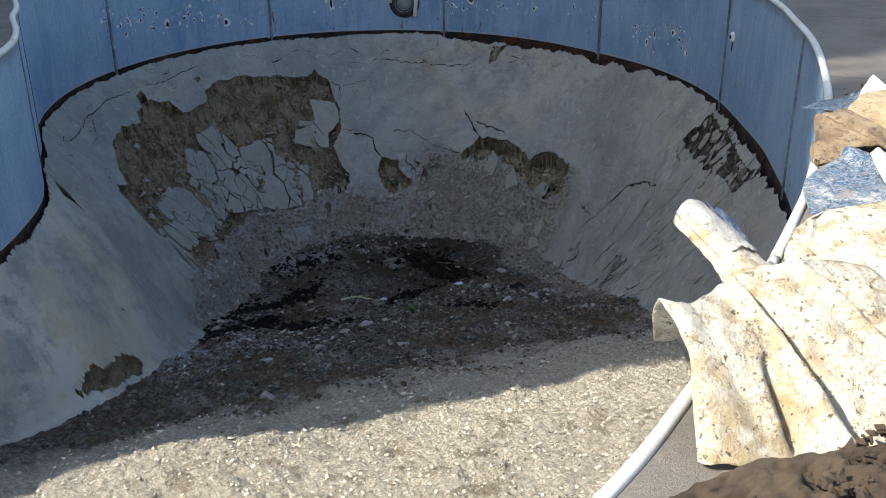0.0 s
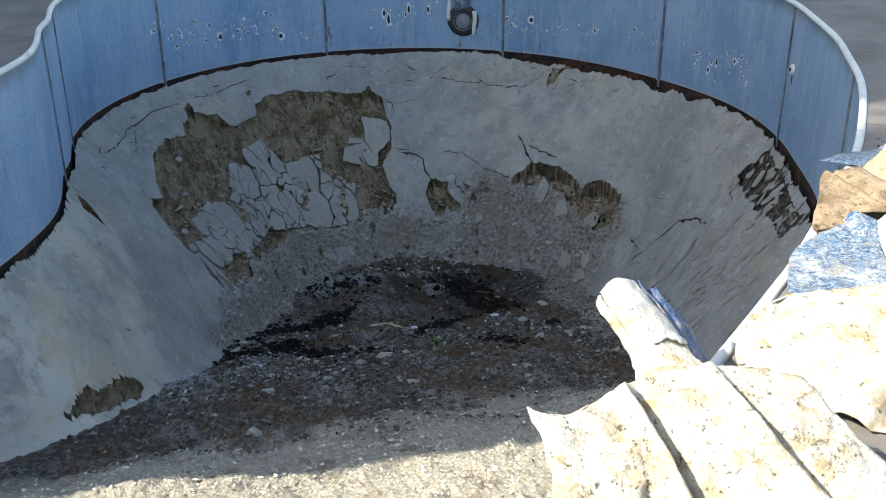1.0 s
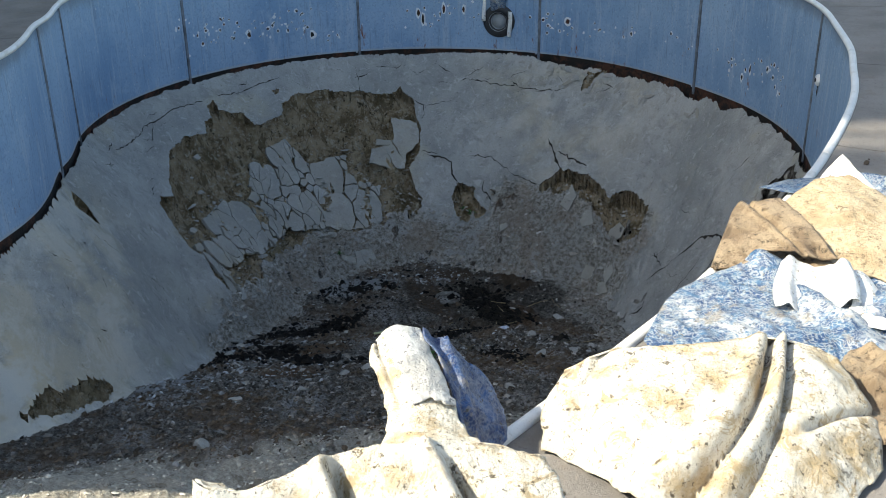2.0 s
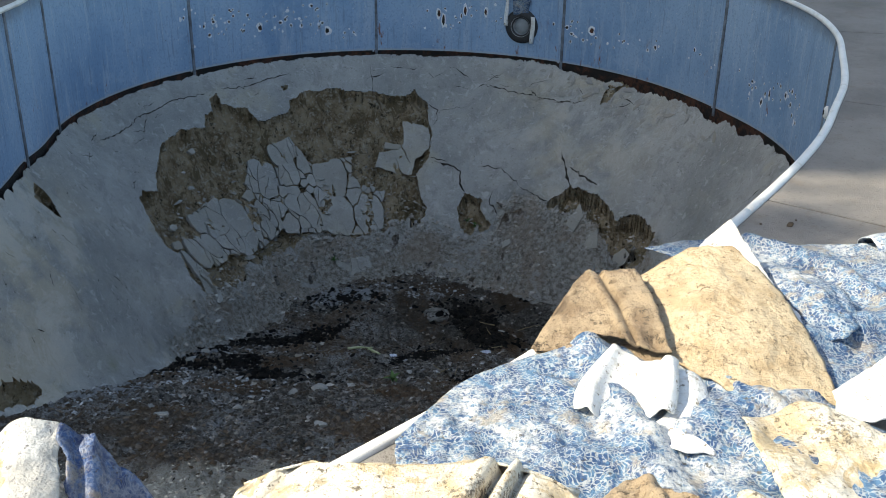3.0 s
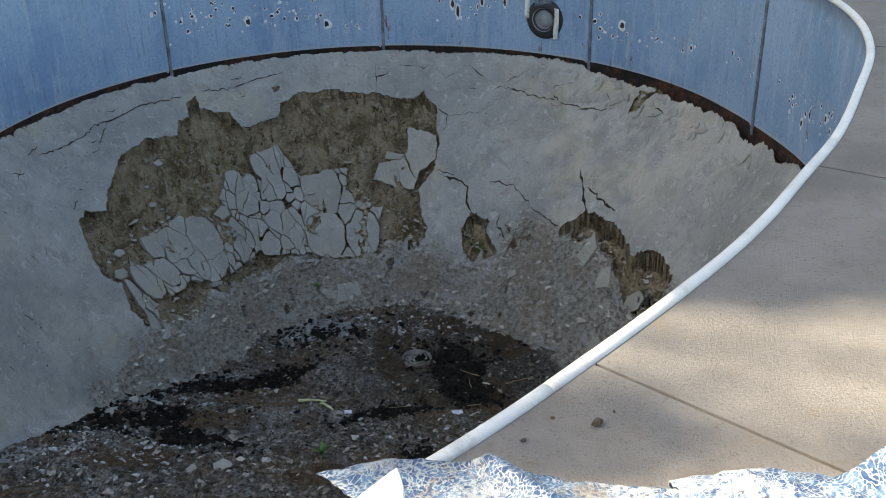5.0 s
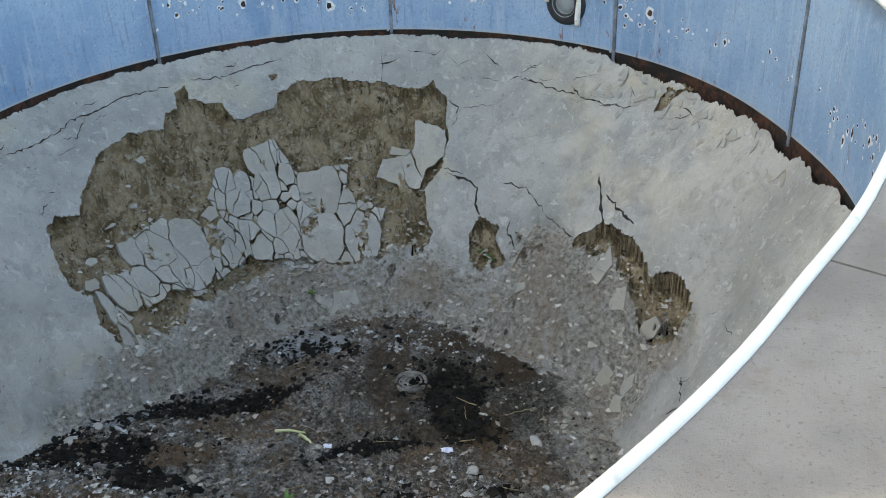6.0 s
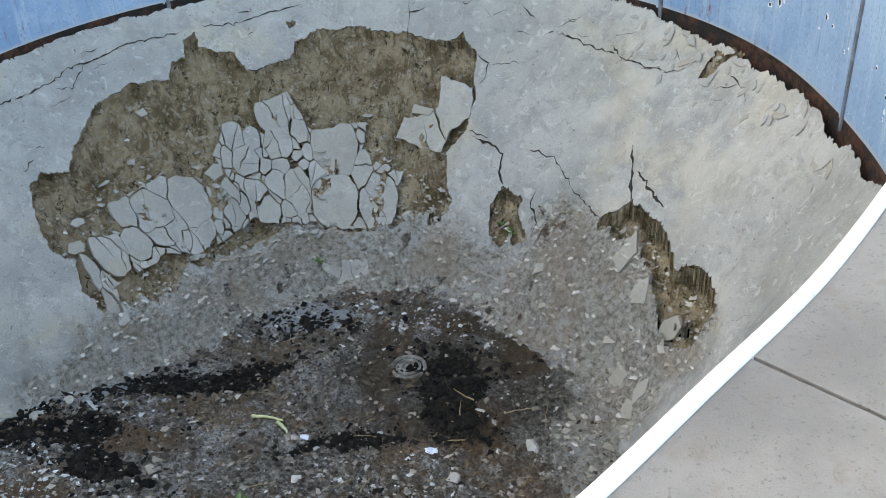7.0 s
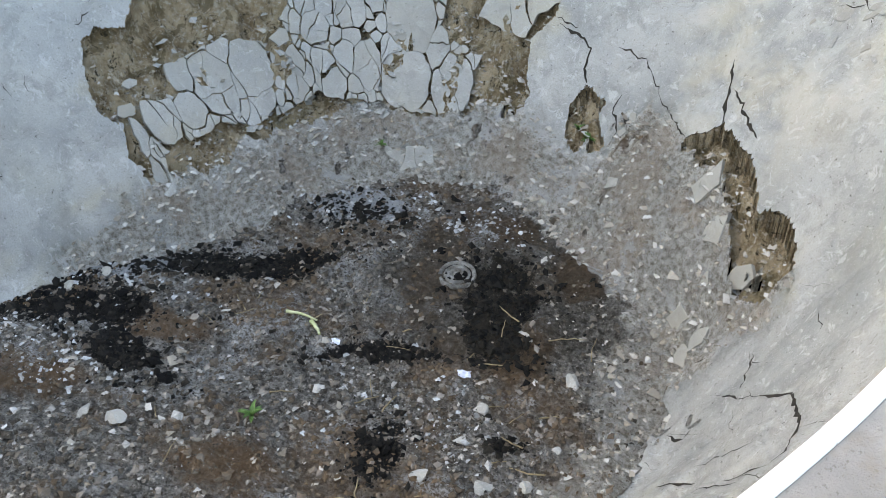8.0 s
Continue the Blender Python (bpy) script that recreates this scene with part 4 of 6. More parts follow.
MUCK = mat_chips("black_muck", [(0.0, (0.005, 0.005, 0.005)), (1.0, (0.025, 0.022, 0.018))], (0.012, 0.011, 0.010))


def stuff(name, vf, material, label, category):
    me = bpy.data.meshes.new(name)
    me.from_pydata(vf[0].tolist(), [], vf[1].tolist())
    me.materials.append(material)
    return tagged(new(name, me), label, category, kind="stuff")


def in_muck(x, y, z, d, bare, grit, r):
    return (r.rand(len(x)) < muck_at(x, y) * step(-0.55, 0.15, fuzz(x, y, 5.5, 37))) & (grit > 0.3)


def on_grit(x, y, z, d, bare, grit, r):
    wet = np.hypot((x - 0.3) / 0.95, y / 0.85) < 0.9
    sandy = r.rand(len(x)) < np.maximum(sunlit_sand_at(x, y), 0.85 * pale_edge(x, y))
    return ~sandy & (r.rand(len(x)) < grit * np.where(wet, 0.3, 1.0) * (1 - 0.65 * brown_at(x, y)) * (1 - 0.7 * np.exp(-((x + 0.6) / 0.5) ** 2 - ((y - 0.55) / 0.2) ** 2) - 0.5 * np.exp(-((x + 2.1) / 0.5) ** 2 - ((y + 0.4) / 0.3) ** 2)) * (1 - 0.85 * muck_at(x, y))) & (grit > 0.3)


def on_sunlit_sand(x, y, z, d, bare, grit, r):
    return (grit > 0.3) & (r.rand(len(x)) < sunlit_sand_at(x, y))


def among_plates(x, y, z, d, bare, grit, r):
    ring = np.hypot((x + 1.15) / 1.05, (y - 1.22 - 0.42 * (x + 1.15)) / 0.42)
    return (bare > 0.6) & (grit < 0.3) & (r.rand(len(x)) < step(1.1, 0.6, ring))


def in_bare(x, y, z, d, bare, grit, r):
    patchy = 0.35 + 0.65 * step(-0.3, 0.4, fuzz(x, y, 1.8, 36))
    loose = (bare > 0.4) & (grit < 0.6) & (z < -1.7) & (r.rand(len(x)) < patchy * step(-1.7, -2.35, z))
    return loose | ((grit > 0.3) & (r.rand(len(x)) < 0.8 * patchy * pale_edge(x, y)))


stuff("gravel", scatter(190000, (-3.6, 1.9, -4.6, 1.2), (0.005, 0.048), 3, flat=0.55, keep=on_grit, power=4.2), CHIPS, "loose grey plaster rubble and grit on the floor", "rubble")
stuff("muck", scatter(45000, (-2.9, 1.0, -2.0, 1.0), (0.012, 0.065), 5, flat=0.7, keep=in_muck, power=1.5), MUCK, "clumps of black rotted leaf muck", "muck")
stuff("shards", scatter(75000, (-2.5, 1.9, -2.4, 1.9), (0.004, 0.055), 7, flat=0.38, sink=0.5, keep=in_bare, power=3.6), SCREE, "small plaster shards on the bare earth slope", "rubble")
stuff("pale_gravel", scatter(90000, (-4.6, 1.2, -5.9, -2.3), (0.004, 0.024), 9, flat=0.5, sink=0.5, keep=on_sunlit_sand, power=4.0), PALE, "pale gravel on the shallow floor, colour lightened for sunlight", "gravel")
def on_lime(x, y, z, d, bare, grit, r):
    w = np.exp(-((x + 0.75) / 0.45) ** 2 - ((y - 0.58) / 0.2) ** 2) + np.exp(-((x + 2.1) / 0.45) ** 2 - ((y + 0.45) / 0.3) ** 2) + 0.6 * np.exp(-((x - 0.05) / 0.3) ** 2 - ((y - 0.5) / 0.14) ** 2)
    w = w + 0.7 * np.exp(-((x + 2.75) / 0.6) ** 2 - ((y + 1.6) / 0.4) ** 2) + 0.8 * np.exp(-((x + 1.9) / 0.4) ** 2 - ((y + 1.35) / 0.25) ** 2) + 0.5 * np.exp(-((x - 0.0) / 0.4) ** 2 - ((y + 1.25) / 0.3) ** 2)
    return (grit > 0.3) & (r.rand(len(x)) < w * (1 - muck_at(x, y)))


stuff("lime_crumbs", scatter(28000, (-3.5, 0.8, -2.3, 1.1), (0.006, 0.045), 15, flat=0.5, keep=on_lime, power=1.9), LIME, "white lime and plaster crumbs on the floor", "rubble")
stuff("plaster_shards", scatter(1100, (-2.4, 0.1, 0.2, 1.9), (0.02, 0.09), 11, flat=0.35, sink=0.0, keep=among_plates, power=1.0), PLASTER, "small grey plaster shards between broken plates", "rubble")

def on_scree(x, y, z, d, bare, grit, r):
    return ((bare > 0.5) & (grit < 0.5) & (z < -2.0) & (r.rand(len(x)) < 0.8)) | ((grit > 0.3) & (r.rand(len(x)) < 0.25 + 0.6 * pale_edge(x, y)) & (muck_at(x, y) < 0.2))


stuff("plaster_chips", scatter(3600, (-2.6, 1.9, -2.6, 1.9), (0.012, 0.085), 13, flat=0.2, sink=0.3, keep=on_scree, power=1.3), SCREE, "flat broken plaster chips strewn over the slope and floor", "rubble")

DRAIN = mat_speckled("limed_drain", (0.27, 0.26, 0.235), (0.07, 0.06, 0.048), 14, 0.9, (0.06, 0.05, 0.04), 0.004)
# near-black colour that stands for the shade inside the cracks
CRACK = mat_speckled("crack_shadow_earth", (0.035, 0.028, 0.02), (0.015, 0.012, 0.009), 12, 1.0, (0.05, 0.04, 0.03), 0.002)
CRACKS = [([(-2.65, 0.788), (-2.453, 1.133), (-2.344, 1.349), (-2.059, 1.704), (-1.724, 1.97)], 5), ([(-1.586, 2.049), (-1.369, 2.137), (-1.143, 2.256), (-0.886, 2.364)], 4),
          ([(1.024, 1.921), (1.251, 1.724), (1.418, 1.546), (1.724, 1.212)], 5), ([(0.404, 1.596), (0.552, 1.497), (0.621, 1.418), (0.591, 1.33), (0.63, 1.231)], 9),
          ([(0.808, 1.369), (0.975, 1.221), (1.054, 1.054), (1.084, 0.975)], 5), ([(0.857, 1.103), (0.808, 1.054), (0.847, 0.916), (0.808, 0.857)], 8), ([(1.468, 0.926), (1.468, 0.808), (1.448, 0.719), (1.428, 0.571)], 12),
          ([(1.478, 0.768), (1.537, 0.63), (1.527, 0.581), (1.606, 0.364)], 9), ([(1.084, 0.975), (1.152, 0.847), (1.261, 0.621)], 4), ([(0.443, 2.019), (0.532, 1.95), (0.502, 1.881), (0.463, 1.852)], 6),
          ([(0.355, 1.645), (0.522, 1.546)], 6), ([(0.502, 1.95), (0.808, 1.862)], 2.5)]
CRACKS += [([(-0.06, 2.42), (-0.06, 2.317), (-0.073, 2.18)], 4)]
CRACKS += [([(1.28, -1.054), (1.34, -1.143), (1.389, -1.103)], 15), ([(1.487, -0.965), (1.566, -1.133), (1.596, -1.152)], 8), ([(1.704, -1.399), (1.714, -1.576), (1.635, -1.783), (1.586, -1.812)], 7),
           ([(1.586, -1.822), (1.507, -1.763), (1.458, -1.724)], 12), ([(1.369, -1.615), (1.29, -1.546), (1.221, -1.478)], 11), ([(1.399, -0.621), (1.448, -0.64)], 9), ([(1.714, -1.586), (1.724, -1.33), (1.576, -1.133)], 9),
           ([(1.566, -1.576), (1.369, -1.487)], 6), ([(1.635, -0.827), (1.566, -1.044)], 6), ([(1.911, -1.822), (1.832, -1.803), (1.704, -1.97)], 6), ([(0.827, -2.719), (0.768, -2.61)], 9), ([(0.374, -2.541), (0.749, -2.492)], 10),
           ([(-2.423, 0.512), (-2.394, 0.65)], 6), ([(-2.413, 0.709), (-2.364, 0.768)], 8)]


def crack(line, width, seed):
    """A ragged gap in the plaster, its shade painted as a thin dark strip lying on the slope."""
    r = random.Random(seed)
    pts = []
    for (ax, ay), (bx, by) in zip(line, line[1:]):
        n = max(2, int(math.hypot(bx - ax, by - ay) / 0.025))
        for k in range(n):
            f = k / n
            pts.append((ax + (bx - ax) * f + r.uniform(-0.008, 0.008), ay + (by - ay) * f + r.uniform(-0.008, 0.008)))
    pts.append(line[-1])
    verts, faces = [], []
    for k, (x, y) in enumerate(pts):
        a, b = pts[max(0, k - 1)], pts[min(len(pts) - 1, k + 1)]
        dx, dy = b[0] - a[0], b[1] - a[1]
        q = math.hypot(dx, dy) + 1e-9
        w = width / 1000 * r.uniform(0.15, 1.0) * (0.15 + 0.85 * min(1, k / 3, (len(pts) - 1 - k) / 3))
        for sgn in (-1, 1):
            verts.append([x - dy / q * w * sgn, y + dx / q * w * sgn, 0])
    v = np.array(verts)
    v[:, 2] = bottom_at(v[:, 0], v[:, 1])[0] + 0.006
    for k in range(len(pts) - 1):
        faces.append((2 * k, 2 * k + 1, 2 * k + 3, 2 * k + 2))
    return mesh_from("crack", v, faces, CRACK)


for k, (line, width) in enumerate(CRACKS):
    piece("crack", crack(line, width, k), floor)

# short hairline breaks over the flaking side slopes and below the rim
r = random.Random(31)
short = []
while len(short) < 145:
    x, y = r.uniform(0.7, 2.2), r.uniform(-2.9, -0.5)
    wide = r.uniform(2, 9)
    if y < -1.75 or r.random() < 0.35:
        short.append((x, y, 110 + r.uniform(-28, 28), r.uniform(0.05, 0.24), wide if y < -1.75 else 0.4 * wide))
while len(short) < 200:
    a = r.uniform(10, 170)
    rad = RAD - r.uniform(0.08, 0.30)
    short.append((CX + rad * math.cos(radians(a)), CY + rad * math.sin(radians(a)), a + 90 + r.uniform(-30, 30), r.uniform(0.04, 0.22), r.uniform(2, 7)))
while len(short) < 245:
    short.append((r.uniform(-3.3, -2.4), r.uniform(-1.6, 0.1), r.uniform(0, 180), r.uniform(0.02, 0.07), r.uniform(3, 7)))
xs = np.array([q[0] for q in short])
ys = np.array([q[1] for q in short])
top, soil, d, inside, scree, grit = bottom_parts(xs, ys)
for k, (x, y, turn, length, width) in enumerate(short):
    if inside[k] < -0.12 and grit[k] < 0.1 and scree[k] < 0.1 and d[k] > 0.12:
        c, q = math.cos(radians(turn)) * length / 2, math.sin(radians(turn)) * length / 2
        piece("crack", crack([(x - c, y - q), (x + r.uniform(-0.01, 0.01), y + r.uniform(-0.01, 0.01)), (x + c, y + q)], width, 300 + k), floor)


# ---- torn pool liner heaped on the deck ----
def mat_liner(name, base, stain, dirt, amount):
    """Vinyl sheet, soiled with ochre blotches and specks of earth."""
    m, t, b = nodes_of(name)
    at = where(t)
    c = blend(t, maths(t, "MULTIPLY", between(t, grain(t, at, 7, 6, 0.68), 0.46, 0.64), amount), base, stain)
    c = blend(t, maths(t, "MULTIPLY", between(t, grain(t, at, 26, 6, 0.75, None, 0.6), 0.57, 0.66), amount), c, stain)
    c = blend(t, maths(t, "MULTIPLY", between(t, grain(t, at, 13, 7, 0.78, None, 1.0), 0.54, 0.60), amount), c, stain)
    c = blend(t, maths(t, "MULTIPLY", between(t, grain(t, at, 48, 6, 0.75), 0.58, 0.63), 0.9), c, dirt)
    c = blend(t, maths(t, "MULTIPLY", maths(t, "MULTIPLY", between(t, grain(t, at, 90, 5, 0.75), 0.5, 0.56), between(t, grain(t, at, 8, 6, 0.7), 0.55, 0.63)), amount), c, dirt)
    c = blend(t, maths(t, "MULTIPLY", maths(t, "MULTIPLY", between(t, grain(t, at, 120, 4, 0.7), 0.56, 0.62), between(t, grain(t, at, 6, 4, 0.6), 0.44, 0.6)), amount), c, stain)
    t.links.new(c, b.inputs["Base Color"])
    b.inputs["Roughness"].default_value = 0.55
    relief(t, b, grain(t, at, 20, 6, 0.68), 0.022, 0.4 + 0.5 * amount)
    relief(t, b, grain(t, at, 110, 5, 0.75), 0.005, amount)
    return m


def mat_blue_liner(name, wear, dark=(0.014, 0.058, 0.155), light=(0.065, 0.155, 0.27)):
    m, t, b = nodes_of(name)
    at = where(t)
    n = add(t, "ShaderNodeTexNoise", Scale=14, Detail=3)
    t.links.new(at, n.inputs["Vector"])
    v = t.nodes.new("ShaderNodeVectorMath")
    v.operation = "MULTIPLY_ADD"
    v.inputs[1].default_value = (0.10, 0.10, 0.10)
    t.links.new(n.outputs["Color"], v.inputs[0])
    t.links.new(at, v.inputs[2])
    d, _ = cells(t, v.outputs[0], 78, "DISTANCE_TO_EDGE")
    vein = maths(t, "MULTIPLY", between(t, d, 0.15, 0.05), between(t, grain(t, at, 45, 4, 0.7), 0.36, 0.5))
    soft = between(t, grain(t, at, 34, 4, 0.65), 0.45, 0.6)
    c = blend(t, soft, dark, light)
    c = blend(t, maths(t, "MULTIPLY", vein, 0.95 * wear), c, (0.43, 0.455, 0.45))
    worn = between(t, grain(t, at, 4, 6, 0.7), 0.5, 0.62)
    worn = maths(t, "MULTIPLY", worn, between(t, grain(t, at, 50, 5, 0.75), 0.38, 0.55))
    c = blend(t, maths(t, "MULTIPLY", worn, wear), c, (0.56, 0.57, 0.56))
    c = blend(t, maths(t, "MULTIPLY", between(t, grain(t, at, 9, 7, 0.76), 0.54, 0.62), 0.6), c, (0.30, 0.25, 0.18))
    c = blend(t, maths(t, "MULTIPLY", between(t, grain(t, at, 55, 5, 0.75), 0.60, 0.65), 0.85), c, (0.06, 0.05, 0.04))
    t.links.new(c, b.inputs["Base Color"])
    b.inputs["Roughness"].default_value = 0.5
    relief(t, b, grain(t, at, 18, 6, 0.68), 0.025, 0.7)
    return m


CREAM = mat_liner("cream_liner_back", (0.71, 0.67, 0.575), (0.42, 0.31, 0.165), (0.07, 0.05, 0.03), 0.78)
TAN = mat_liner("tan_soiled_liner", (0.52, 0.42, 0.28), (0.36, 0.255, 0.14), (0.11, 0.075, 0.04), 0.7)
BROWN = mat_liner("earth_caked_liner", (0.36, 0.275, 0.18), (0.20, 0.14, 0.085), (0.05, 0.036, 0.022), 1.0)
WHITE = mat_liner("white_vinyl", (0.83, 0.83, 0.81), (0.66, 0.60, 0.48), (0.18, 0.14, 0.09), 0.35)
MOTTLED = mat_liner("mottled_grey_liner", (0.60, 0.60, 0.58), (0.36, 0.35, 0.33), (0.15, 0.15, 0.16), 0.75)
# the second blue is a darkened copy for a face turned from the sun
BLUE, BLUE_SHADED = mat_blue_liner("blue_pebble_liner", 0.75), mat_blue_liner("shaded_blue_liner", 0.2, (0.008, 0.03, 0.11), (0.016, 0.07, 0.21))
BLACK = mat_speckled("black_rubber", (0.035, 0.035, 0.037), (0.018, 0.018, 0.02), 8, 0.6, (0.09, 0.085, 0.08), 0.001)
LENS = mat_speckled("frosted_lens", (0.30, 0.32, 0.33), (0.20, 0.215, 0.225), 8, 0.35, (0.2, 0.2, 0.2), 0.001)
LEAF = mat_speckled("weed_leaf", (0.09, 0.19, 0.035), (0.05, 0.11, 0.02), 20, 0.6, (0.12, 0.2, 0.05), 0.001)
STRAW = mat_speckled("dry_stalk", (0.33, 0.26, 0.15), (0.20, 0.15, 0.08), 20, 0.85, (0.1, 0.07, 0.04), 0.002)
HUSK = mat_speckled("pale_husk", (0.55, 0.55, 0.33), (0.38, 0.42, 0.20), 15, 0.7, (0.2, 0.2, 0.1), 0.001)
SCRAP = mat_speckled("pale_scrap", (0.72, 0.75, 0.82), (0.5, 0.54, 0.66), 30, 0.5, (0.2, 0.2, 0.3), 0.001)


def along(line, n):
    """n even points on a smooth open line of 3D points."""
    p = [np.array(q, float) for q in line]
    p = [2 * p[0] - p[1]] + p + [2 * p[-1] - p[-2]]
    out = []
    for i in range(1, len(p) - 2):
        for t in np.linspace(0, 1, 16, endpoint=False):
            a, b, c, d = p[i - 1:i + 3]
            out.append(0.5 * (2 * b + (c - a) * t + (2 * a - 5 * b + 4 * c - d) * t * t + (3 * b - a - 3 * c + d) * t ** 3))
    out = np.array(out + [p[-2]])
    s = np.concatenate([[0], np.cumsum(np.linalg.norm(np.diff(out, axis=0), axis=1))])
    e = np.linspace(0, s[-1], n)
    return np.stack([np.interp(e, s, out[:, k]) for k in range(3)], 1)


def sheet(low, high, left, right, fold=None, n=44, crumple=0.006, seed=1):
    """A limp sheet spanned between four edges; fold(u, v) lifts it along its normal, edges stay ragged."""
    lo, hi, le, ri = along(low, n), along(high, n), along(left, n), along(right, n)
    u, v = np.meshgrid(np.linspace(0, 1, n), np.linspace(0, 1, n))
    U, V = u[..., None], v[..., None]
    P = (1 - V) * lo[None] + V * hi[None] + (1 - U) * le[:, None] + U * ri[:, None]
    P = P - ((1 - U) * (1 - V) * lo[0] + U * (1 - V) * lo[-1] + (1 - U) * V * hi[0] + U * V * hi[-1])
    du, dv = np.gradient(P, axis=1), np.gradient(P, axis=0)
    N = np.cross(du, dv)
    N /= np.linalg.norm(N, axis=2, keepdims=True) + 1e-9
    N *= np.where(N[..., 2:3] < -0.2, -1, 1)
    h = crumple * (fuzz(P[..., 0] + seed, P[..., 1] - seed, 5, seed) + 0.5 * fuzz(P[..., 0], P[..., 1] + seed, 14, seed + 1))
    inside = np.clip(8 * np.minimum(np.minimum(u, 1 - u), np.minimum(v, 1 - v)), 0.15, 1)
    h = h * inside
    if fold is not None:
        h = h + fold(u, v)
    P = P + N * h[..., None]
    ragged = 0.008 * fuzz(P[..., 0] * 1.0, P[..., 1] * 1.0, 14, seed + 2)
    P[..., 0] += ragged * (1 - inside)
    P[..., 1] += ragged * (1 - inside)
    faces = [(j * n + i, j * n + i + 1, (j + 1) * n + i + 1, (j + 1) * n + i) for j in range(n - 1) for i in range(n - 1)]
    return P.reshape(-1, 3), faces


def cloth(name, parent, material, thick, label="", **kw):
    v, f = sheet(**kw)
    v[:, 2] = np.maximum(v[:, 2], 0.002)
    ob = piece(name, mesh_from(name, v, f, material, True), parent, label)
    mod = ob.modifiers.new("thickness", "SOLIDIFY")
    mod.thickness, mod.offset = thick, 0.0
    return ob


def dent(u, at, wide):
    return np.exp(-((u - at) / wide) ** 2)


def heap(name, at, label, category="liner", group="torn liner on the deck"):
    return tagged(holder(name, at), label, category, group)


# pleated cream sheet hanging over the heap beside the edge
h = heap("liner_heap", (-2.6, -6.3, 0), "pleated cream vinyl liner heaped on the deck edge")
bag_top = [(-2.90, -6.13, 0.27), (-2.83, -6.17, 0.25), (-2.66, -6.14, 0.255), (-2.55, -6.17, 0.275), (-2.42, -6.21, 0.27), (-2.28, -6.27, 0.235)]
cloth("front_fold", h, CREAM, 0.004, n=70, crumple=0.007, seed=3,
      low=[(-3.02, -6.40, 0.01), (-2.90, -6.50, 0.005), (-2.73, -6.56, 0.005), (-2.55, -6.62, 0.005), (-2.35, -6.66, 0.005), (-2.18, -6.64, 0.01)], high=bag_top,
      left=[(-3.02, -6.40, 0.01), (-2.955, -6.30, 0.09), (-2.90, -6.22, 0.17), (-2.90, -6.13, 0.27)],
      right=[(-2.18, -6.64, 0.01), (-2.22, -6.48, 0.08), (-2.27, -6.36, 0.17), (-2.28, -6.27, 0.235)],
      fold=lambda u, v: 0.030 * np.sin(math.pi * v) - 0.075 * dent(u, 0.44 - 0.05 * v, 0.020) * step(1.0, 0.85, v) + 0.035 * dent(u, 0.385 - 0.04 * v, 0.03) - 0.06 * dent(u, 0.80 - 0.10 * v, 0.02) * step(0.98, 0.8, v)
      + 0.03 * dent(u, 0.75 - 0.1 * v, 0.03) - 0.06 * dent(u, 0.27, 0.016) * step(0.62, 0.45, v) + 0.012 * np.sin(u * 21 + v * 3) * (1 - v) + 0.02 * dent(u, 0.05, 0.05) * v)
cloth("back_fold", h, CREAM, 0.004, n=40, crumple=0.01, seed=5, low=[(-2.74, -5.98, 0.03), (-2.60, -6.02, 0.03), (-2.40, -6.06, 0.03), (-2.16, -6.14, 0.02)], high=bag_top,
      left=[(-2.74, -5.98, 0.03), (-2.84, -6.06, 0.18), (-2.90, -6.13, 0.27)], right=[(-2.16, -6.14, 0.02), (-2.24, -6.20, 0.15), (-2.28, -6.27, 0.235)])

# a stiff tongue of liner that stands up over the coping
h = heap("liner_tongue", (-2.42, -5.98, 0), "curled liner tongue, cream back and blue pebble face")
cloth("cream_back", h, CREAM, 0.005, n=40, crumple=0.005, seed=7, low=[(-2.56, -6.10, 0.17), (-2.46, -6.13, 0.20), (-2.33, -6.14, 0.19)],
      high=[(-2.46, -5.755, 0.225), (-2.42, -5.745, 0.24), (-2.345, -5.75, 0.246)],
      left=[(-2.56, -6.10, 0.17), (-2.515, -6.0, 0.15), (-2.47, -5.91, 0.165), (-2.46, -5.755, 0.225)], right=[(-2.33, -6.14, 0.19), (-2.34, -6.03, 0.155), (-2.335, -5.92, 0.185), (-2.345, -5.75, 0.246)],
      fold=lambda u, v: 0.022 * np.sin(math.pi * u) * (0.4 + 0.6 * v) - 0.012 * dent(u, 0.22, 0.05) * v + 0.010 * dent(u, 0.1, 0.06) * v)
cloth("mottled_fold", h, MOTTLED, 0.005, "pale grey mottled liner fold", n=36, crumple=0.006, seed=27, low=[(-2.435, -5.93, 0.188), (-2.39, -5.95, 0.190), (-2.335, -5.96, 0.178)],
      high=[(-2.44, -5.742, 0.247), (-2.40, -5.738, 0.262), (-2.335, -5.745, 0.254)], left=[(-2.435, -5.93, 0.188), (-2.435, -5.84, 0.218), (-2.44, -5.742, 0.247)],
      right=[(-2.335, -5.96, 0.178), (-2.33, -5.85, 0.215), (-2.335, -5.745, 0.254)], fold=lambda u, v: 0.014 * np.sin(math.pi * u))
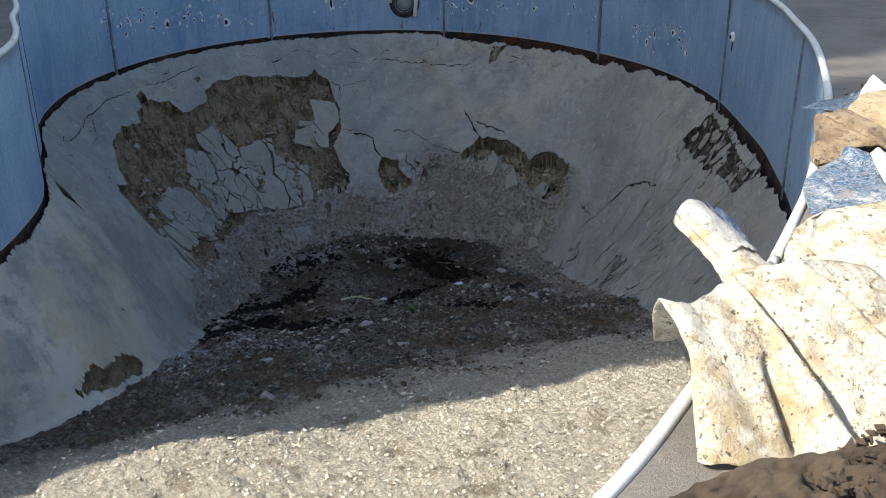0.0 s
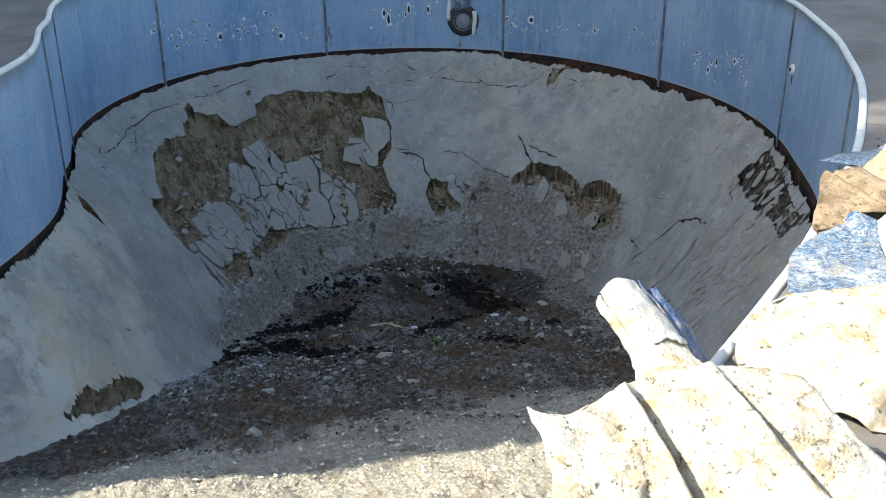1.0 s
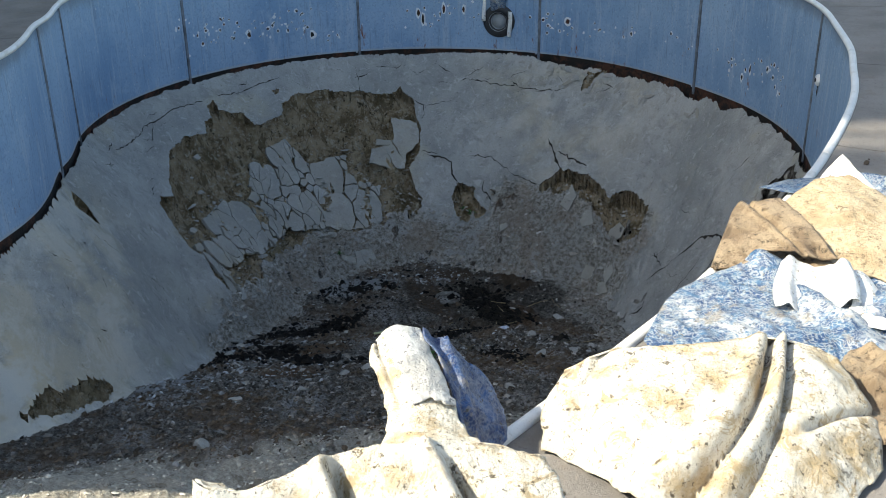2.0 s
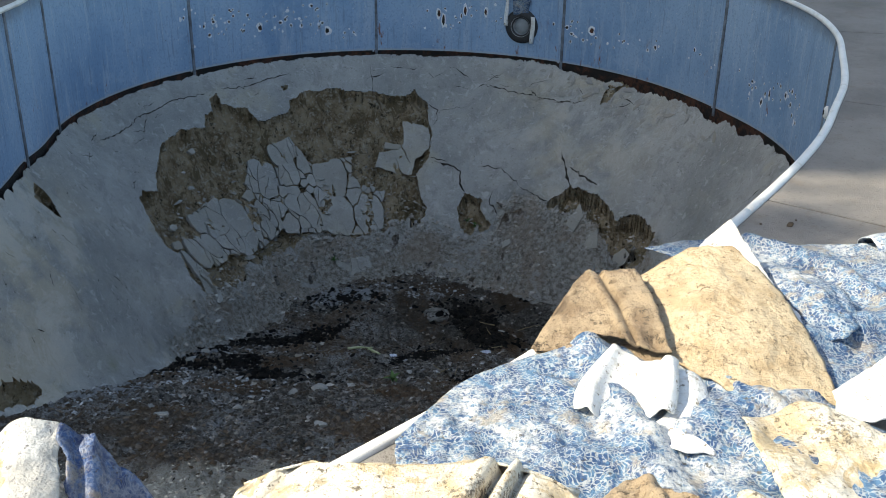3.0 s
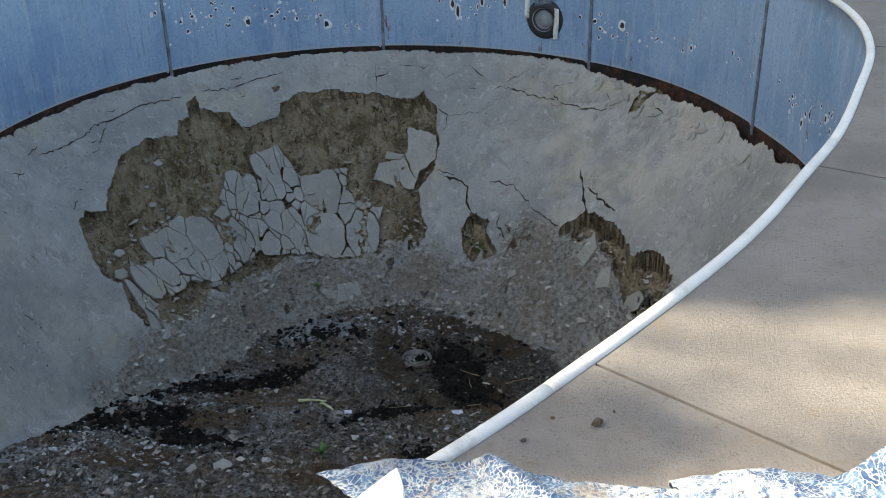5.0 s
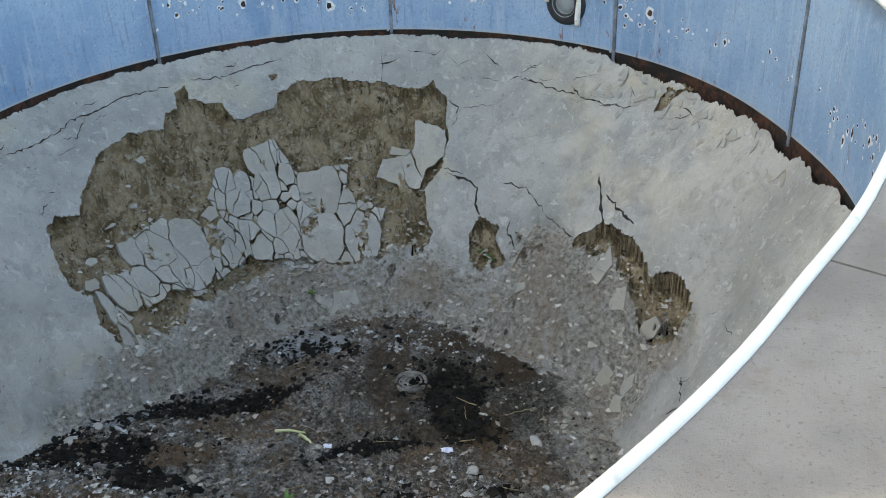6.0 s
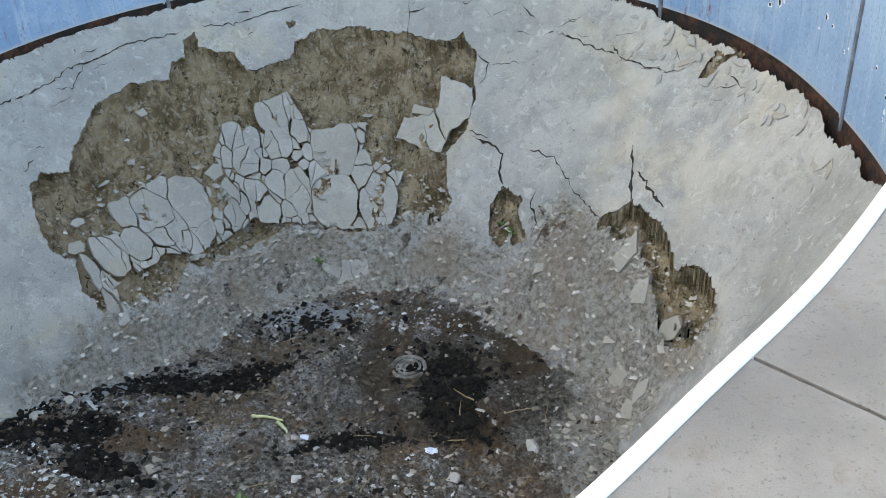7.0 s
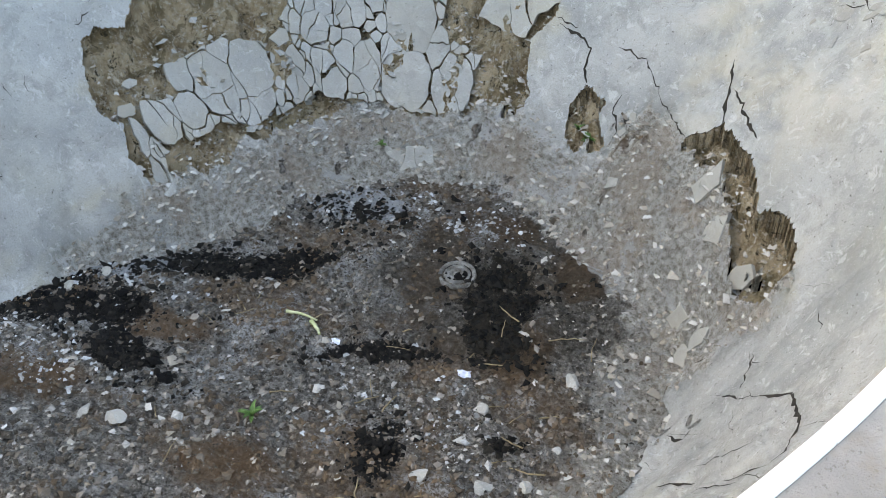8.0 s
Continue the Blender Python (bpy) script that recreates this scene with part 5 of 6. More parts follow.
cloth("blue_face", h, BLUE_SHADED, 0.004, "blue pebble-print liner face, darkened as if in shade", n=44, crumple=0.010, seed=8, low=[(-2.33, -6.04, 0.02), (-2.26, -5.97, 0.012), (-2.19, -5.90, 0.012)],
      high=[(-2.335, -5.748, 0.25), (-2.29, -5.76, 0.235), (-2.262, -5.77, 0.222), (-2.175, -5.80, 0.075)],
      left=[(-2.33, -6.04, 0.02), (-2.325, -5.90, 0.16), (-2.335, -5.748, 0.25)], right=[(-2.19, -5.90, 0.012), (-2.18, -5.85, 0.04), (-2.175, -5.80, 0.075)], fold=lambda u, v: 0.014 * np.sin(7 * u + 2 * v) - 0.02 * dent(u, 0.12, 0.06) * v)

# large cream mound
h = heap("liner_mound", (-1.75, -6.1, 0), "smooth cream liner mound with soft folds on the deck")
ridge = [(-2.01, -5.84, 0.12), (-1.89, -5.85, 0.155), (-1.69, -5.92, 0.165), (-1.50, -5.97, 0.165), (-1.40, -6.06, 0.135)]
cloth("front_fold", h, CREAM, 0.005, n=70, crumple=0.006, seed=9, low=[(-2.12, -5.95, 0.004), (-2.06, -6.08, 0.008), (-2.0, -6.27, 0.012), (-1.80, -6.42, 0.004), (-1.48, -6.32, 0.008)], high=ridge,
      left=[(-2.12, -5.95, 0.004), (-2.07, -5.86, 0.05), (-2.01, -5.84, 0.12)], right=[(-1.48, -6.32, 0.008), (-1.40, -6.20, 0.06), (-1.40, -6.06, 0.135)],
      fold=lambda u, v: 0.055 * np.sin(math.pi * v) * np.sin(math.pi * u) ** 0.6 + 0.022 * dent(u, 0.30 + 0.42 * v, 0.035) - 0.045 * dent(u, 0.37 + 0.40 * v, 0.018) + 0.024 * dent(u, 0.43 + 0.37 * v, 0.025) - 0.03 * dent(u, 0.49 + 0.34 * v, 0.016)
      - 0.018 * dent(u, 0.10 + 0.05 * v, 0.03) - 0.022 * dent(v, 0.42 + 0.30 * (u - 0.7), 0.025) * step(0.62, 0.75, u) + 0.02 * dent(u, 0.85, 0.06) * dent(v, 0.75, 0.15))
cloth("back_fold", h, CREAM, 0.005, n=30, crumple=0.006, seed=10, low=[(-1.98, -5.80, 0.03), (-1.85, -5.76, 0.02), (-1.60, -5.78, 0.02), (-1.36, -5.92, 0.03)], high=ridge,
      left=[(-1.98, -5.80, 0.03), (-2.0, -5.82, 0.08), (-2.01, -5.84, 0.12)], right=[(-1.36, -5.92, 0.03), (-1.37, -6.0, 0.10), (-1.40, -6.06, 0.135)])

# blue pebble-print liner spread below the rest
h = heap("blue_liner", (-1.1, -5.8, 0), "blue pebble-print pool liner crumpled on the deck")
cloth("spread_sheet", h, BLUE, 0.003, n=80, crumple=0.012, seed=11, low=[(-1.62, -5.98, 0.012), (-1.35, -6.25, 0.01), (-1.05, -6.50, 0.01), (-0.75, -6.45, 0.01), (-0.50, -6.15, 0.01)],
      high=[(-1.66, -5.64, 0.012), (-1.45, -5.45, 0.014), (-1.24, -5.38, 0.022), (-1.01, -5.38, 0.03), (-0.72, -5.60, 0.03)],
      left=[(-1.62, -5.98, 0.012), (-1.68, -5.8, 0.015), (-1.66, -5.64, 0.012)], right=[(-0.50, -6.15, 0.01), (-0.58, -5.85, 0.02), (-0.72, -5.60, 0.03)],
      fold=lambda u, v: 0.012 + 0.022 * dent(u, 0.40 + 0.2 * v, 0.035) - 0.012 * dent(u, 0.46 + 0.2 * v, 0.02) + 0.018 * dent(u, 0.62 + 0.2 * (1 - v), 0.04) + 0.016 * dent(v, 0.45 + 0.3 * u, 0.04) + 0.02 * dent(u, 0.85, 0.05))
h = heap("blue_liner", (0.0, -5.3, 0), "faded blue pebble-print liner with deep folds on the deck")
cloth("spread_sheet", h, BLUE, 0.003, n=80, crumple=0.010, seed=12, low=[(-0.62, -5.74, 0.006), (-0.40, -5.78, 0.01), (-0.05, -5.82, 0.01), (0.30, -5.85, 0.006), (0.75, -5.80, 0.006)],
      high=[(-0.635, -4.80, 0.012), (-0.45, -4.79, 0.010), (-0.23, -4.88, 0.010), (-0.03, -4.97, 0.02), (0.10, -5.02, 0.035), (0.36, -5.09, 0.045), (0.80, -5.22, 0.03)],
      left=[(-0.62, -5.74, 0.006), (-0.54, -5.3, 0.006), (-0.52, -5.0, 0.01), (-0.635, -4.80, 0.012)], right=[(0.75, -5.80, 0.006), (0.82, -5.5, 0.03), (0.80, -5.20, 0.05)],
      fold=lambda u, v: 0.01 + 0.045 * dent(v, 0.60 - 0.18 * np.sin(3 * u), 0.06) * step(0.25, 0.5, u) - 0.02 * dent(v, 0.48 - 0.18 * np.sin(3 * u), 0.05) * step(0.3, 0.5, u)
      + 0.08 * dent(u, 0.62 + 0.14 * v, 0.045) * (0.3 + 0.7 * v) + 0.045 * dent(v, 0.25 + 0.12 * np.sin(5 * u), 0.06) + 0.035 * dent(u, 0.34 - 0.10 * v, 0.03) + 0.085 * dent(u, 0.88 - 0.16 * v, 0.05))
cloth("rolled_edge", h, BLUE, 0.003, n=40, crumple=0.008, seed=13, low=[(0.02, -5.11, 0.015), (0.20, -5.17, 0.02), (0.45, -5.24, 0.02), (0.80, -5.33, 0.02)],
      high=[(0.03, -4.98, 0.012), (0.25, -5.0, 0.015), (0.5, -5.06, 0.015), (0.82, -5.14, 0.015)], left=[(0.02, -5.11, 0.015), (0.025, -5.04, 0.03), (0.03, -4.98, 0.012)],
      right=[(0.80, -5.33, 0.02), (0.81, -5.24, 0.04), (0.82, -5.14, 0.015)], fold=lambda u, v: 0.062 * np.maximum(np.sin(math.pi * v), 0) ** 0.4 * (0.75 + 0.25 * np.sin(7 * u)) + 0.01)

cloth("shaded_fold", h, BLUE, 0.003, "darker fold of the blue liner", n=36, crumple=0.010, seed=28, low=[(-0.46, -5.50, 0.03), (-0.40, -5.52, 0.03), (-0.30, -5.45, 0.04)],
      high=[(-0.50, -4.98, 0.02), (-0.44, -5.08, 0.05), (-0.30, -5.20, 0.07)], left=[(-0.46, -5.50, 0.03), (-0.46, -5.25, 0.04), (-0.50, -4.98, 0.02)], right=[(-0.30, -5.45, 0.04), (-0.28, -5.33, 0.08), (-0.30, -5.20, 0.07)],
      fold=lambda u, v: 0.03 * np.sin(math.pi * u))

# tan sheet, the white sheet below it and the earth-caked flap
h = heap("white_sheet", (-0.55, -5.3, 0), "stiff white vinyl sheet standing up in a corner")
cloth("panel_face", h, WHITE, 0.004, n=36, crumple=0.003, seed=14, low=[(-0.62, -5.62, 0.004), (-0.52, -5.56, 0.004), (-0.43, -5.49, 0.01)], high=[(-0.66, -5.09, 0.10), (-0.57, -5.05, 0.15), (-0.49, -5.04, 0.205)],
      left=[(-0.62, -5.62, 0.004), (-0.64, -5.35, 0.03), (-0.66, -5.09, 0.10)], right=[(-0.43, -5.49, 0.01), (-0.465, -5.28, 0.085), (-0.49, -5.04, 0.205)], fold=lambda u, v: -0.02 * np.sin(math.pi * u) * np.sin(math.pi * v))
h = heap("tan_sheet", (-0.7, -5.45, 0), "tan soiled liner sheet propped over the heap")
cloth("sheet_face", h, TAN, 0.006, n=56, crumple=0.005, seed=15, low=[(-0.92, -5.51, 0.06), (-0.86, -5.63, 0.05), (-0.75, -5.75, 0.03), (-0.59, -5.78, 0.02)], high=[(-0.84, -5.15, 0.10), (-0.66, -5.11, 0.155), (-0.54, -5.14, 0.165)],
      left=[(-0.92, -5.51, 0.06), (-0.88, -5.33, 0.08), (-0.84, -5.15, 0.10)], right=[(-0.59, -5.78, 0.02), (-0.53, -5.58, 0.055), (-0.51, -5.34, 0.12), (-0.54, -5.14, 0.165)],
      fold=lambda u, v: 0.028 * np.sin(math.pi * u) * np.sin(math.pi * v) + 0.006 * dent(v, 0.62, 0.03) * step(0.75, 0.3, u) - 0.006 * dent(v, 0.55, 0.03) * step(0.75, 0.3, u))
h = heap("caked_flap", (-1.0, -5.3, 0), "earth-caked liner flap folded over with torn edge")
cloth("top_fold", h, BROWN, 0.007, n=50, crumple=0.006, seed=16, low=[(-1.205, -5.325, 0.012), (-1.13, -5.37, 0.025), (-1.04, -5.37, 0.05), (-0.99, -5.46, 0.07), (-0.93, -5.54, 0.09)],
      high=[(-1.21, -5.31, 0.02), (-1.10, -5.22, 0.065), (-0.98, -5.13, 0.105), (-0.86, -5.18, 0.145)], left=[(-1.205, -5.325, 0.012), (-1.208, -5.317, 0.016), (-1.21, -5.31, 0.02)],
      right=[(-0.93, -5.54, 0.09), (-0.88, -5.34, 0.125), (-0.86, -5.18, 0.145)], fold=lambda u, v: 0.025 * np.sin(math.pi * u) + 0.012 * dent(u, 0.70, 0.03) - 0.016 * dent(u, 0.76, 0.02) - 0.03 * dent(u, 0.9, 0.07) * dent(v, 0.12, 0.12))
cloth("under_fold", h, BROWN, 0.006, n=30, crumple=0.004, seed=17, low=[(-1.20, -5.34, 0.006), (-1.05, -5.44, 0.015), (-0.93, -5.54, 0.06)], high=[(-1.18, -5.28, 0.006), (-1.02, -5.16, 0.02), (-0.86, -5.18, 0.11)],
      left=[(-1.20, -5.34, 0.006), (-1.19, -5.31, 0.006), (-1.18, -5.28, 0.006)], right=[(-0.93, -5.54, 0.06), (-0.89, -5.34, 0.09), (-0.86, -5.18, 0.11)])

# bent white plastic trim
h = heap("plastic_trim", (-1.08, -5.6, 0), "bent white plastic trim piece with ridges", "plastic trim")
cloth("channel", h, WHITE, 0.004, n=40, crumple=0.001, seed=18, low=[(-1.23, -5.64, 0.035), (-1.12, -5.70, 0.03), (-1.02, -5.74, 0.05)], high=[(-1.06, -5.45, 0.065), (-1.0, -5.53, 0.085), (-0.95, -5.61, 0.095)],
      left=[(-1.23, -5.64, 0.035), (-1.19, -5.575, 0.06), (-1.06, -5.45, 0.065)], right=[(-1.02, -5.74, 0.05), (-0.98, -5.68, 0.08), (-0.95, -5.61, 0.095)],
      fold=lambda u, v: 0.028 * dent(u, 0.14, 0.09) + 0.035 * dent(u, 0.90, 0.10) - 0.012 * dent(u, 0.5, 0.2))
cloth("flange", h, WHITE, 0.004, n=26, crumple=0.003, seed=19, low=[(-1.15, -5.76, 0.025), (-1.08, -5.84, 0.03), (-0.99, -5.88, 0.03)], high=[(-0.96, -5.60, 0.085), (-0.92, -5.61, 0.07), (-0.88, -5.63, 0.05)],
      left=[(-1.15, -5.76, 0.025), (-1.03, -5.72, 0.045), (-0.96, -5.60, 0.085)], right=[(-0.99, -5.88, 0.03), (-0.93, -5.75, 0.035), (-0.88, -5.63, 0.05)], fold=lambda u, v: 0.012 * np.sin(math.pi * u))

# stained rags and a white fold farther along
h = heap("stained_rag", (-1.3, -6.15, 0), "brown-stained crumpled liner rag on the blue liner")
cloth("rag_fold", h, BROWN, 0.005, n=40, crumple=0.016, seed=20, low=[(-1.43, -6.26, 0.025), (-1.32, -6.36, 0.025), (-1.18, -6.34, 0.025)], high=[(-1.31, -5.99, 0.05), (-1.23, -5.94, 0.075), (-1.13, -6.05, 0.075)],
      left=[(-1.43, -6.26, 0.025), (-1.38, -6.12, 0.05), (-1.31, -5.99, 0.05)], right=[(-1.18, -6.34, 0.025), (-1.15, -6.2, 0.07), (-1.13, -6.05, 0.075)], fold=lambda u, v: 0.03 * dent(u, 0.55, 0.08) + 0.02 * np.sin(9 * v + 4 * u))
cloth("rag_roll", h, CREAM, 0.004, n=30, crumple=0.006, seed=21, low=[(-1.25, -6.32, 0.04), (-1.17, -6.22, 0.045), (-1.06, -6.09, 0.05)], high=[(-1.20, -6.34, 0.04), (-1.12, -6.24, 0.045), (-1.02, -6.11, 0.05)],
      left=[(-1.25, -6.32, 0.04), (-1.225, -6.33, 0.05), (-1.20, -6.34, 0.04)], right=[(-1.06, -6.09, 0.05), (-1.04, -6.10, 0.06), (-1.02, -6.11, 0.05)], fold=lambda u, v: 0.055 * np.sin(math.pi * v))
h = heap("white_fold", (-0.4, -5.7, 0), "folded white liner strip lying across the blue liner")
cloth("strip", h, WHITE, 0.004, n=40, crumple=0.004, seed=22, low=[(-0.66, -5.84, 0.03), (-0.53, -5.86, 0.035), (-0.34, -5.74, 0.035), (-0.20, -5.66, 0.04)], high=[(-0.60, -5.74, 0.05), (-0.45, -5.69, 0.06), (-0.29, -5.60, 0.085), (-0.16, -5.55, 0.08)],
      left=[(-0.66, -5.84, 0.03), (-0.63, -5.79, 0.045), (-0.60, -5.74, 0.05)], right=[(-0.20, -5.66, 0.04), (-0.18, -5.60, 0.065), (-0.16, -5.55, 0.08)], fold=lambda u, v: 0.02 * np.sin(math.pi * v) + 0.012 * np.sin(6 * u))
cloth("stained_end", h, CREAM, 0.004, n=30, crumple=0.008, seed=23, low=[(-0.95, -6.10, 0.035), (-0.78, -6.12, 0.035), (-0.60, -6.0, 0.03)], high=[(-0.88, -5.80, 0.05), (-0.75, -5.80, 0.055), (-0.62, -5.82, 0.045)],
      left=[(-0.95, -6.10, 0.035), (-0.93, -5.95, 0.05), (-0.88, -5.80, 0.05)], right=[(-0.60, -6.0, 0.03), (-0.6, -5.9, 0.04), (-0.62, -5.82, 0.045)], fold=lambda u, v: 0.015 + 0.015 * np.sin(8 * u + 3 * v))

# earth dumped at the foot of the heap
v, f = sheet(low=[(-3.30, -6.56, 0.0), (-3.10, -6.88, 0.0), (-2.75, -7.0, 0.0), (-2.20, -6.92, 0.0)], high=[(-3.20, -6.44, 0.0), (-3.0, -6.50, 0.05), (-2.85, -6.57, 0.06), (-2.62, -6.66, 0.06), (-2.25, -6.72, 0.01)],
             left=[(-3.30, -6.56, 0.0), (-3.26, -6.5, 0.0), (-3.20, -6.44, 0.0)], right=[(-2.20, -6.92, 0.0), (-2.22, -6.8, 0.0), (-2.25, -6.72, 0.01)], n=130, crumple=0.030, seed=24,
             fold=lambda u, v: 0.05 * np.sin(math.pi * u) * np.sin(math.pi * np.minimum(v, 0.9)))
tagged(new("dirt_pile", mesh_from("dirt_pile", v, f, DIRT, True)), "dark crumbly earth spilled on the deck", "dirt", kind="stuff")

rr = np.random.RandomState(51)
n = 1600
cx, cy = rr.uniform(-3.10, -2.1, n), np.minimum(rr.normal(-6.72, 0.13, n), -6.58)
cz = 0.10 * np.exp(-((cy + 6.68) / 0.13) ** 2) * np.clip(1.6 - np.abs(cx + 2.75) * 2.4, 0, 1) * rr.uniform(0.5, 1.0, n)
size = (0.003 + 0.016 * rr.rand(n) ** 3)[:, None, None]
lump = np.array([(1, 0, 0), (0, 1, 0), (-1, 0, 0), (0, -1, 0), (0, 0, 0.8), (0, 0, -0.8)])[None] * rr.uniform(0.5, 1.2, (n, 6, 1)) + rr.uniform(-0.25, 0.25, (n, 6, 3))
v = (np.stack([cx, cy, cz + 0.004], 1)[:, None] + lump * size).reshape(-1, 3)
f = (np.arange(n)[:, None, None] * 6 + np.array([(0, 1, 4), (1, 2, 4), (2, 3, 4), (3, 0, 4), (1, 0, 5), (2, 1, 5), (3, 2, 5), (0, 3, 5)])[None]).reshape(-1, 3)
stuff("dirt_crumbs", (v, f), DIRT, "dark crumbs of earth round the dirt pile", "dirt")

# ---- fittings on the steel wall ----
def disc(bm, r0, r1, z0, z1, n=28):
    """A ring from radius r0 to r1 that rises from z0 to z1."""
    a = [bm.verts.new((r0 * math.cos(2 * math.pi * k / n), r0 * math.sin(2 * math.pi * k / n), z0)) for k in range(n)]
    b = [bm.verts.new((r1 * math.cos(2 * math.pi * k / n), r1 * math.sin(2 * math.pi * k / n), z1)) for k in range(n)]
    for k in range(n):
        bm.faces.new((a[k], a[(k + 1) % n], b[(k + 1) % n], b[k]))
    return a, b


def turned(profile, cap=True):
    """A round body from a profile of (radius, height)."""
    bm = bmesh.new()
    for (r0, z0), (r1, z1) in zip(profile, profile[1:]):
        disc(bm, max(r0, 1e-4), max(r1, 1e-4), z0, z1)
    bmesh.ops.remove_doubles(bm, verts=bm.verts[:], dist=1e-5)
    bmesh.ops.recalc_face_normals(bm, faces=bm.faces[:])
    return bm


def on_wall(x, y, z):
    """A pose on the wall's inner face: local z into the pool, y up."""
    p, q = rim_at(nearest(x, y))
    n = Vector((-q[0], -q[1], 0))
    up = Vector((0, 0, 1))
    m = Matrix((up.cross(n), up, n)).transposed().to_4x4()
    m.translation = Vector((p[0], p[1], z)) + n * 0.002
    return m


def fitted(parent, ob, m):
    ob.parent = parent
    ob.matrix_parent_inverse = Matrix.Identity(4)
    ob.matrix_basis = m
    return ob


niche = tagged(new("pool_light"), "round pool light with black ring and torn liner scraps", "pool light")
niche.matrix_world = on_wall(1.38, 1.95, -0.75) @ Matrix.Scale(1.1, 4)
fitted(niche, part("ring", turned([(0.075, 0.02), (0.085, 0.035), (0.12, 0.03), (0.15, 0.018), (0.155, 0.0)]), BLACK, None, "black rubber ring"), Matrix.Identity(4))
fitted(niche, part("inner_ring", turned([(0.068, 0.006), (0.082, 0.03), (0.092, 0.038)]), LENS, None, "dull grey inner ring"), Matrix.Identity(4))
fitted(niche, part("lens", turned([(0.0, 0.03), (0.035, 0.026), (0.060, 0.014), (0.072, 0.004)]), LENS, None, "frosted pale lens"), Matrix.Identity(4))


def strip_mesh(w0, w1, length, material, name):
    """A limp hanging strip with a wavy surface."""
    verts, faces, n = [], [], 10
    for k in range(n + 1):
        f = k / n
        w = w0 + (w1 - w0) * f
        for sgn in (-1, 1):
            verts.append((sgn * w / 2 + 0.006 * math.sin(5 * f), -f * length, 0.03 + 0.012 * math.sin(4 * f + sgn)))
    for k in range(n):
        faces.append((2 * k, 2 * k + 1, 2 * k + 3, 2 * k + 2))
    me = mesh_from(name, verts, faces, material, True)
    return me


for name, me, m in (("liner_scrap", strip_mesh(0.20, 0.13, 0.30, BLUE, "liner_scrap"), Matrix.Translation((0.0, 0.40, 0.0))),
                    ("white_strip", strip_mesh(0.045, 0.03, 0.24, WHITE, "white_strip"), Matrix.Translation((0.115, 0.10, 0.01))),
                    ("white_strip", strip_mesh(0.025, 0.035, 0.34, WHITE, "white_strip"), Matrix.Translation((-0.135, 0.34, 0.01)))):
    ob = new(name, me)
    mod = ob.modifiers.new("thickness", "SOLIDIFY")
    mod.thickness = 0.003
    fitted(niche, ob, m)

inlet = tagged(new("return_inlet"), "small white return inlet fitting with rust streak", "pool fitting")
inlet.matrix_world = on_wall(1.96, -2.19, -0.47)
fitted(inlet, part("flange", turned([(0.016, 0.020), (0.028, 0.022), (0.040, 0.012), (0.043, 0.0)]), COPING, None, "weathered white flange"), Matrix.Identity(4))
fitted(inlet, part("nozzle", turned([(0.0, 0.012), (0.010, 0.014), (0.017, 0.026)]), BLACK, None, "dark nozzle"), Matrix.Identity(4))
fitted(inlet, part("rust_streak", turned([(0.0, 0.0035), (0.012, 0.0035), (0.014, 0.002)]), RUST, None, "rust streak"), Matrix.Translation((0, -0.075, 0)) @ Matrix.Diagonal((0.8, 3.2, 1, 1)))

# paint blisters: a pale ragged halo round a rust-black pit
BLISTER = mat_speckled("flaked_primer", (0.78, 0.80, 0.80), (0.60, 0.63, 0.65), 30, 0.7, (0.25, 0.22, 0.2), 0.001)
r = random.Random(12)
SPOTS = [(466, -0.67), (465, -0.76), (464, -0.64), (461, -0.66), (460, -0.61), (458, -0.71), (455, -0.75), (452, -0.66), (451, -0.72), (450, -0.7), (449, -0.76), (443, -0.76), (442, -0.84), (445, -0.58),
         (421, -0.68), (420, -0.74), (417, -0.76), (416, -0.64), (412, -0.64), (396, -0.71), (395, -0.76), (391, -0.7), (390, -0.76), (384, -0.74), (377, -0.73), (366, -0.66), (352, -0.71), (349, -0.83),
         (347, -0.74), (344, -0.63), (340, -0.71), (339, -0.78), (342, -0.67), (470, -0.56), (437, -0.87)]
LARGE, RUSTY = {455: 2.0, 442: 1.7, 391: 1.5, 421: 1.4}, {421, 420, 416, 412, 349, 347}
more = []
for s, z in SPOTS:
    for _ in range(4):
        more.append((s + r.uniform(-4.0, 4.0), z + r.uniform(-0.09, 0.09), r.uniform(0.4, 0.8)))
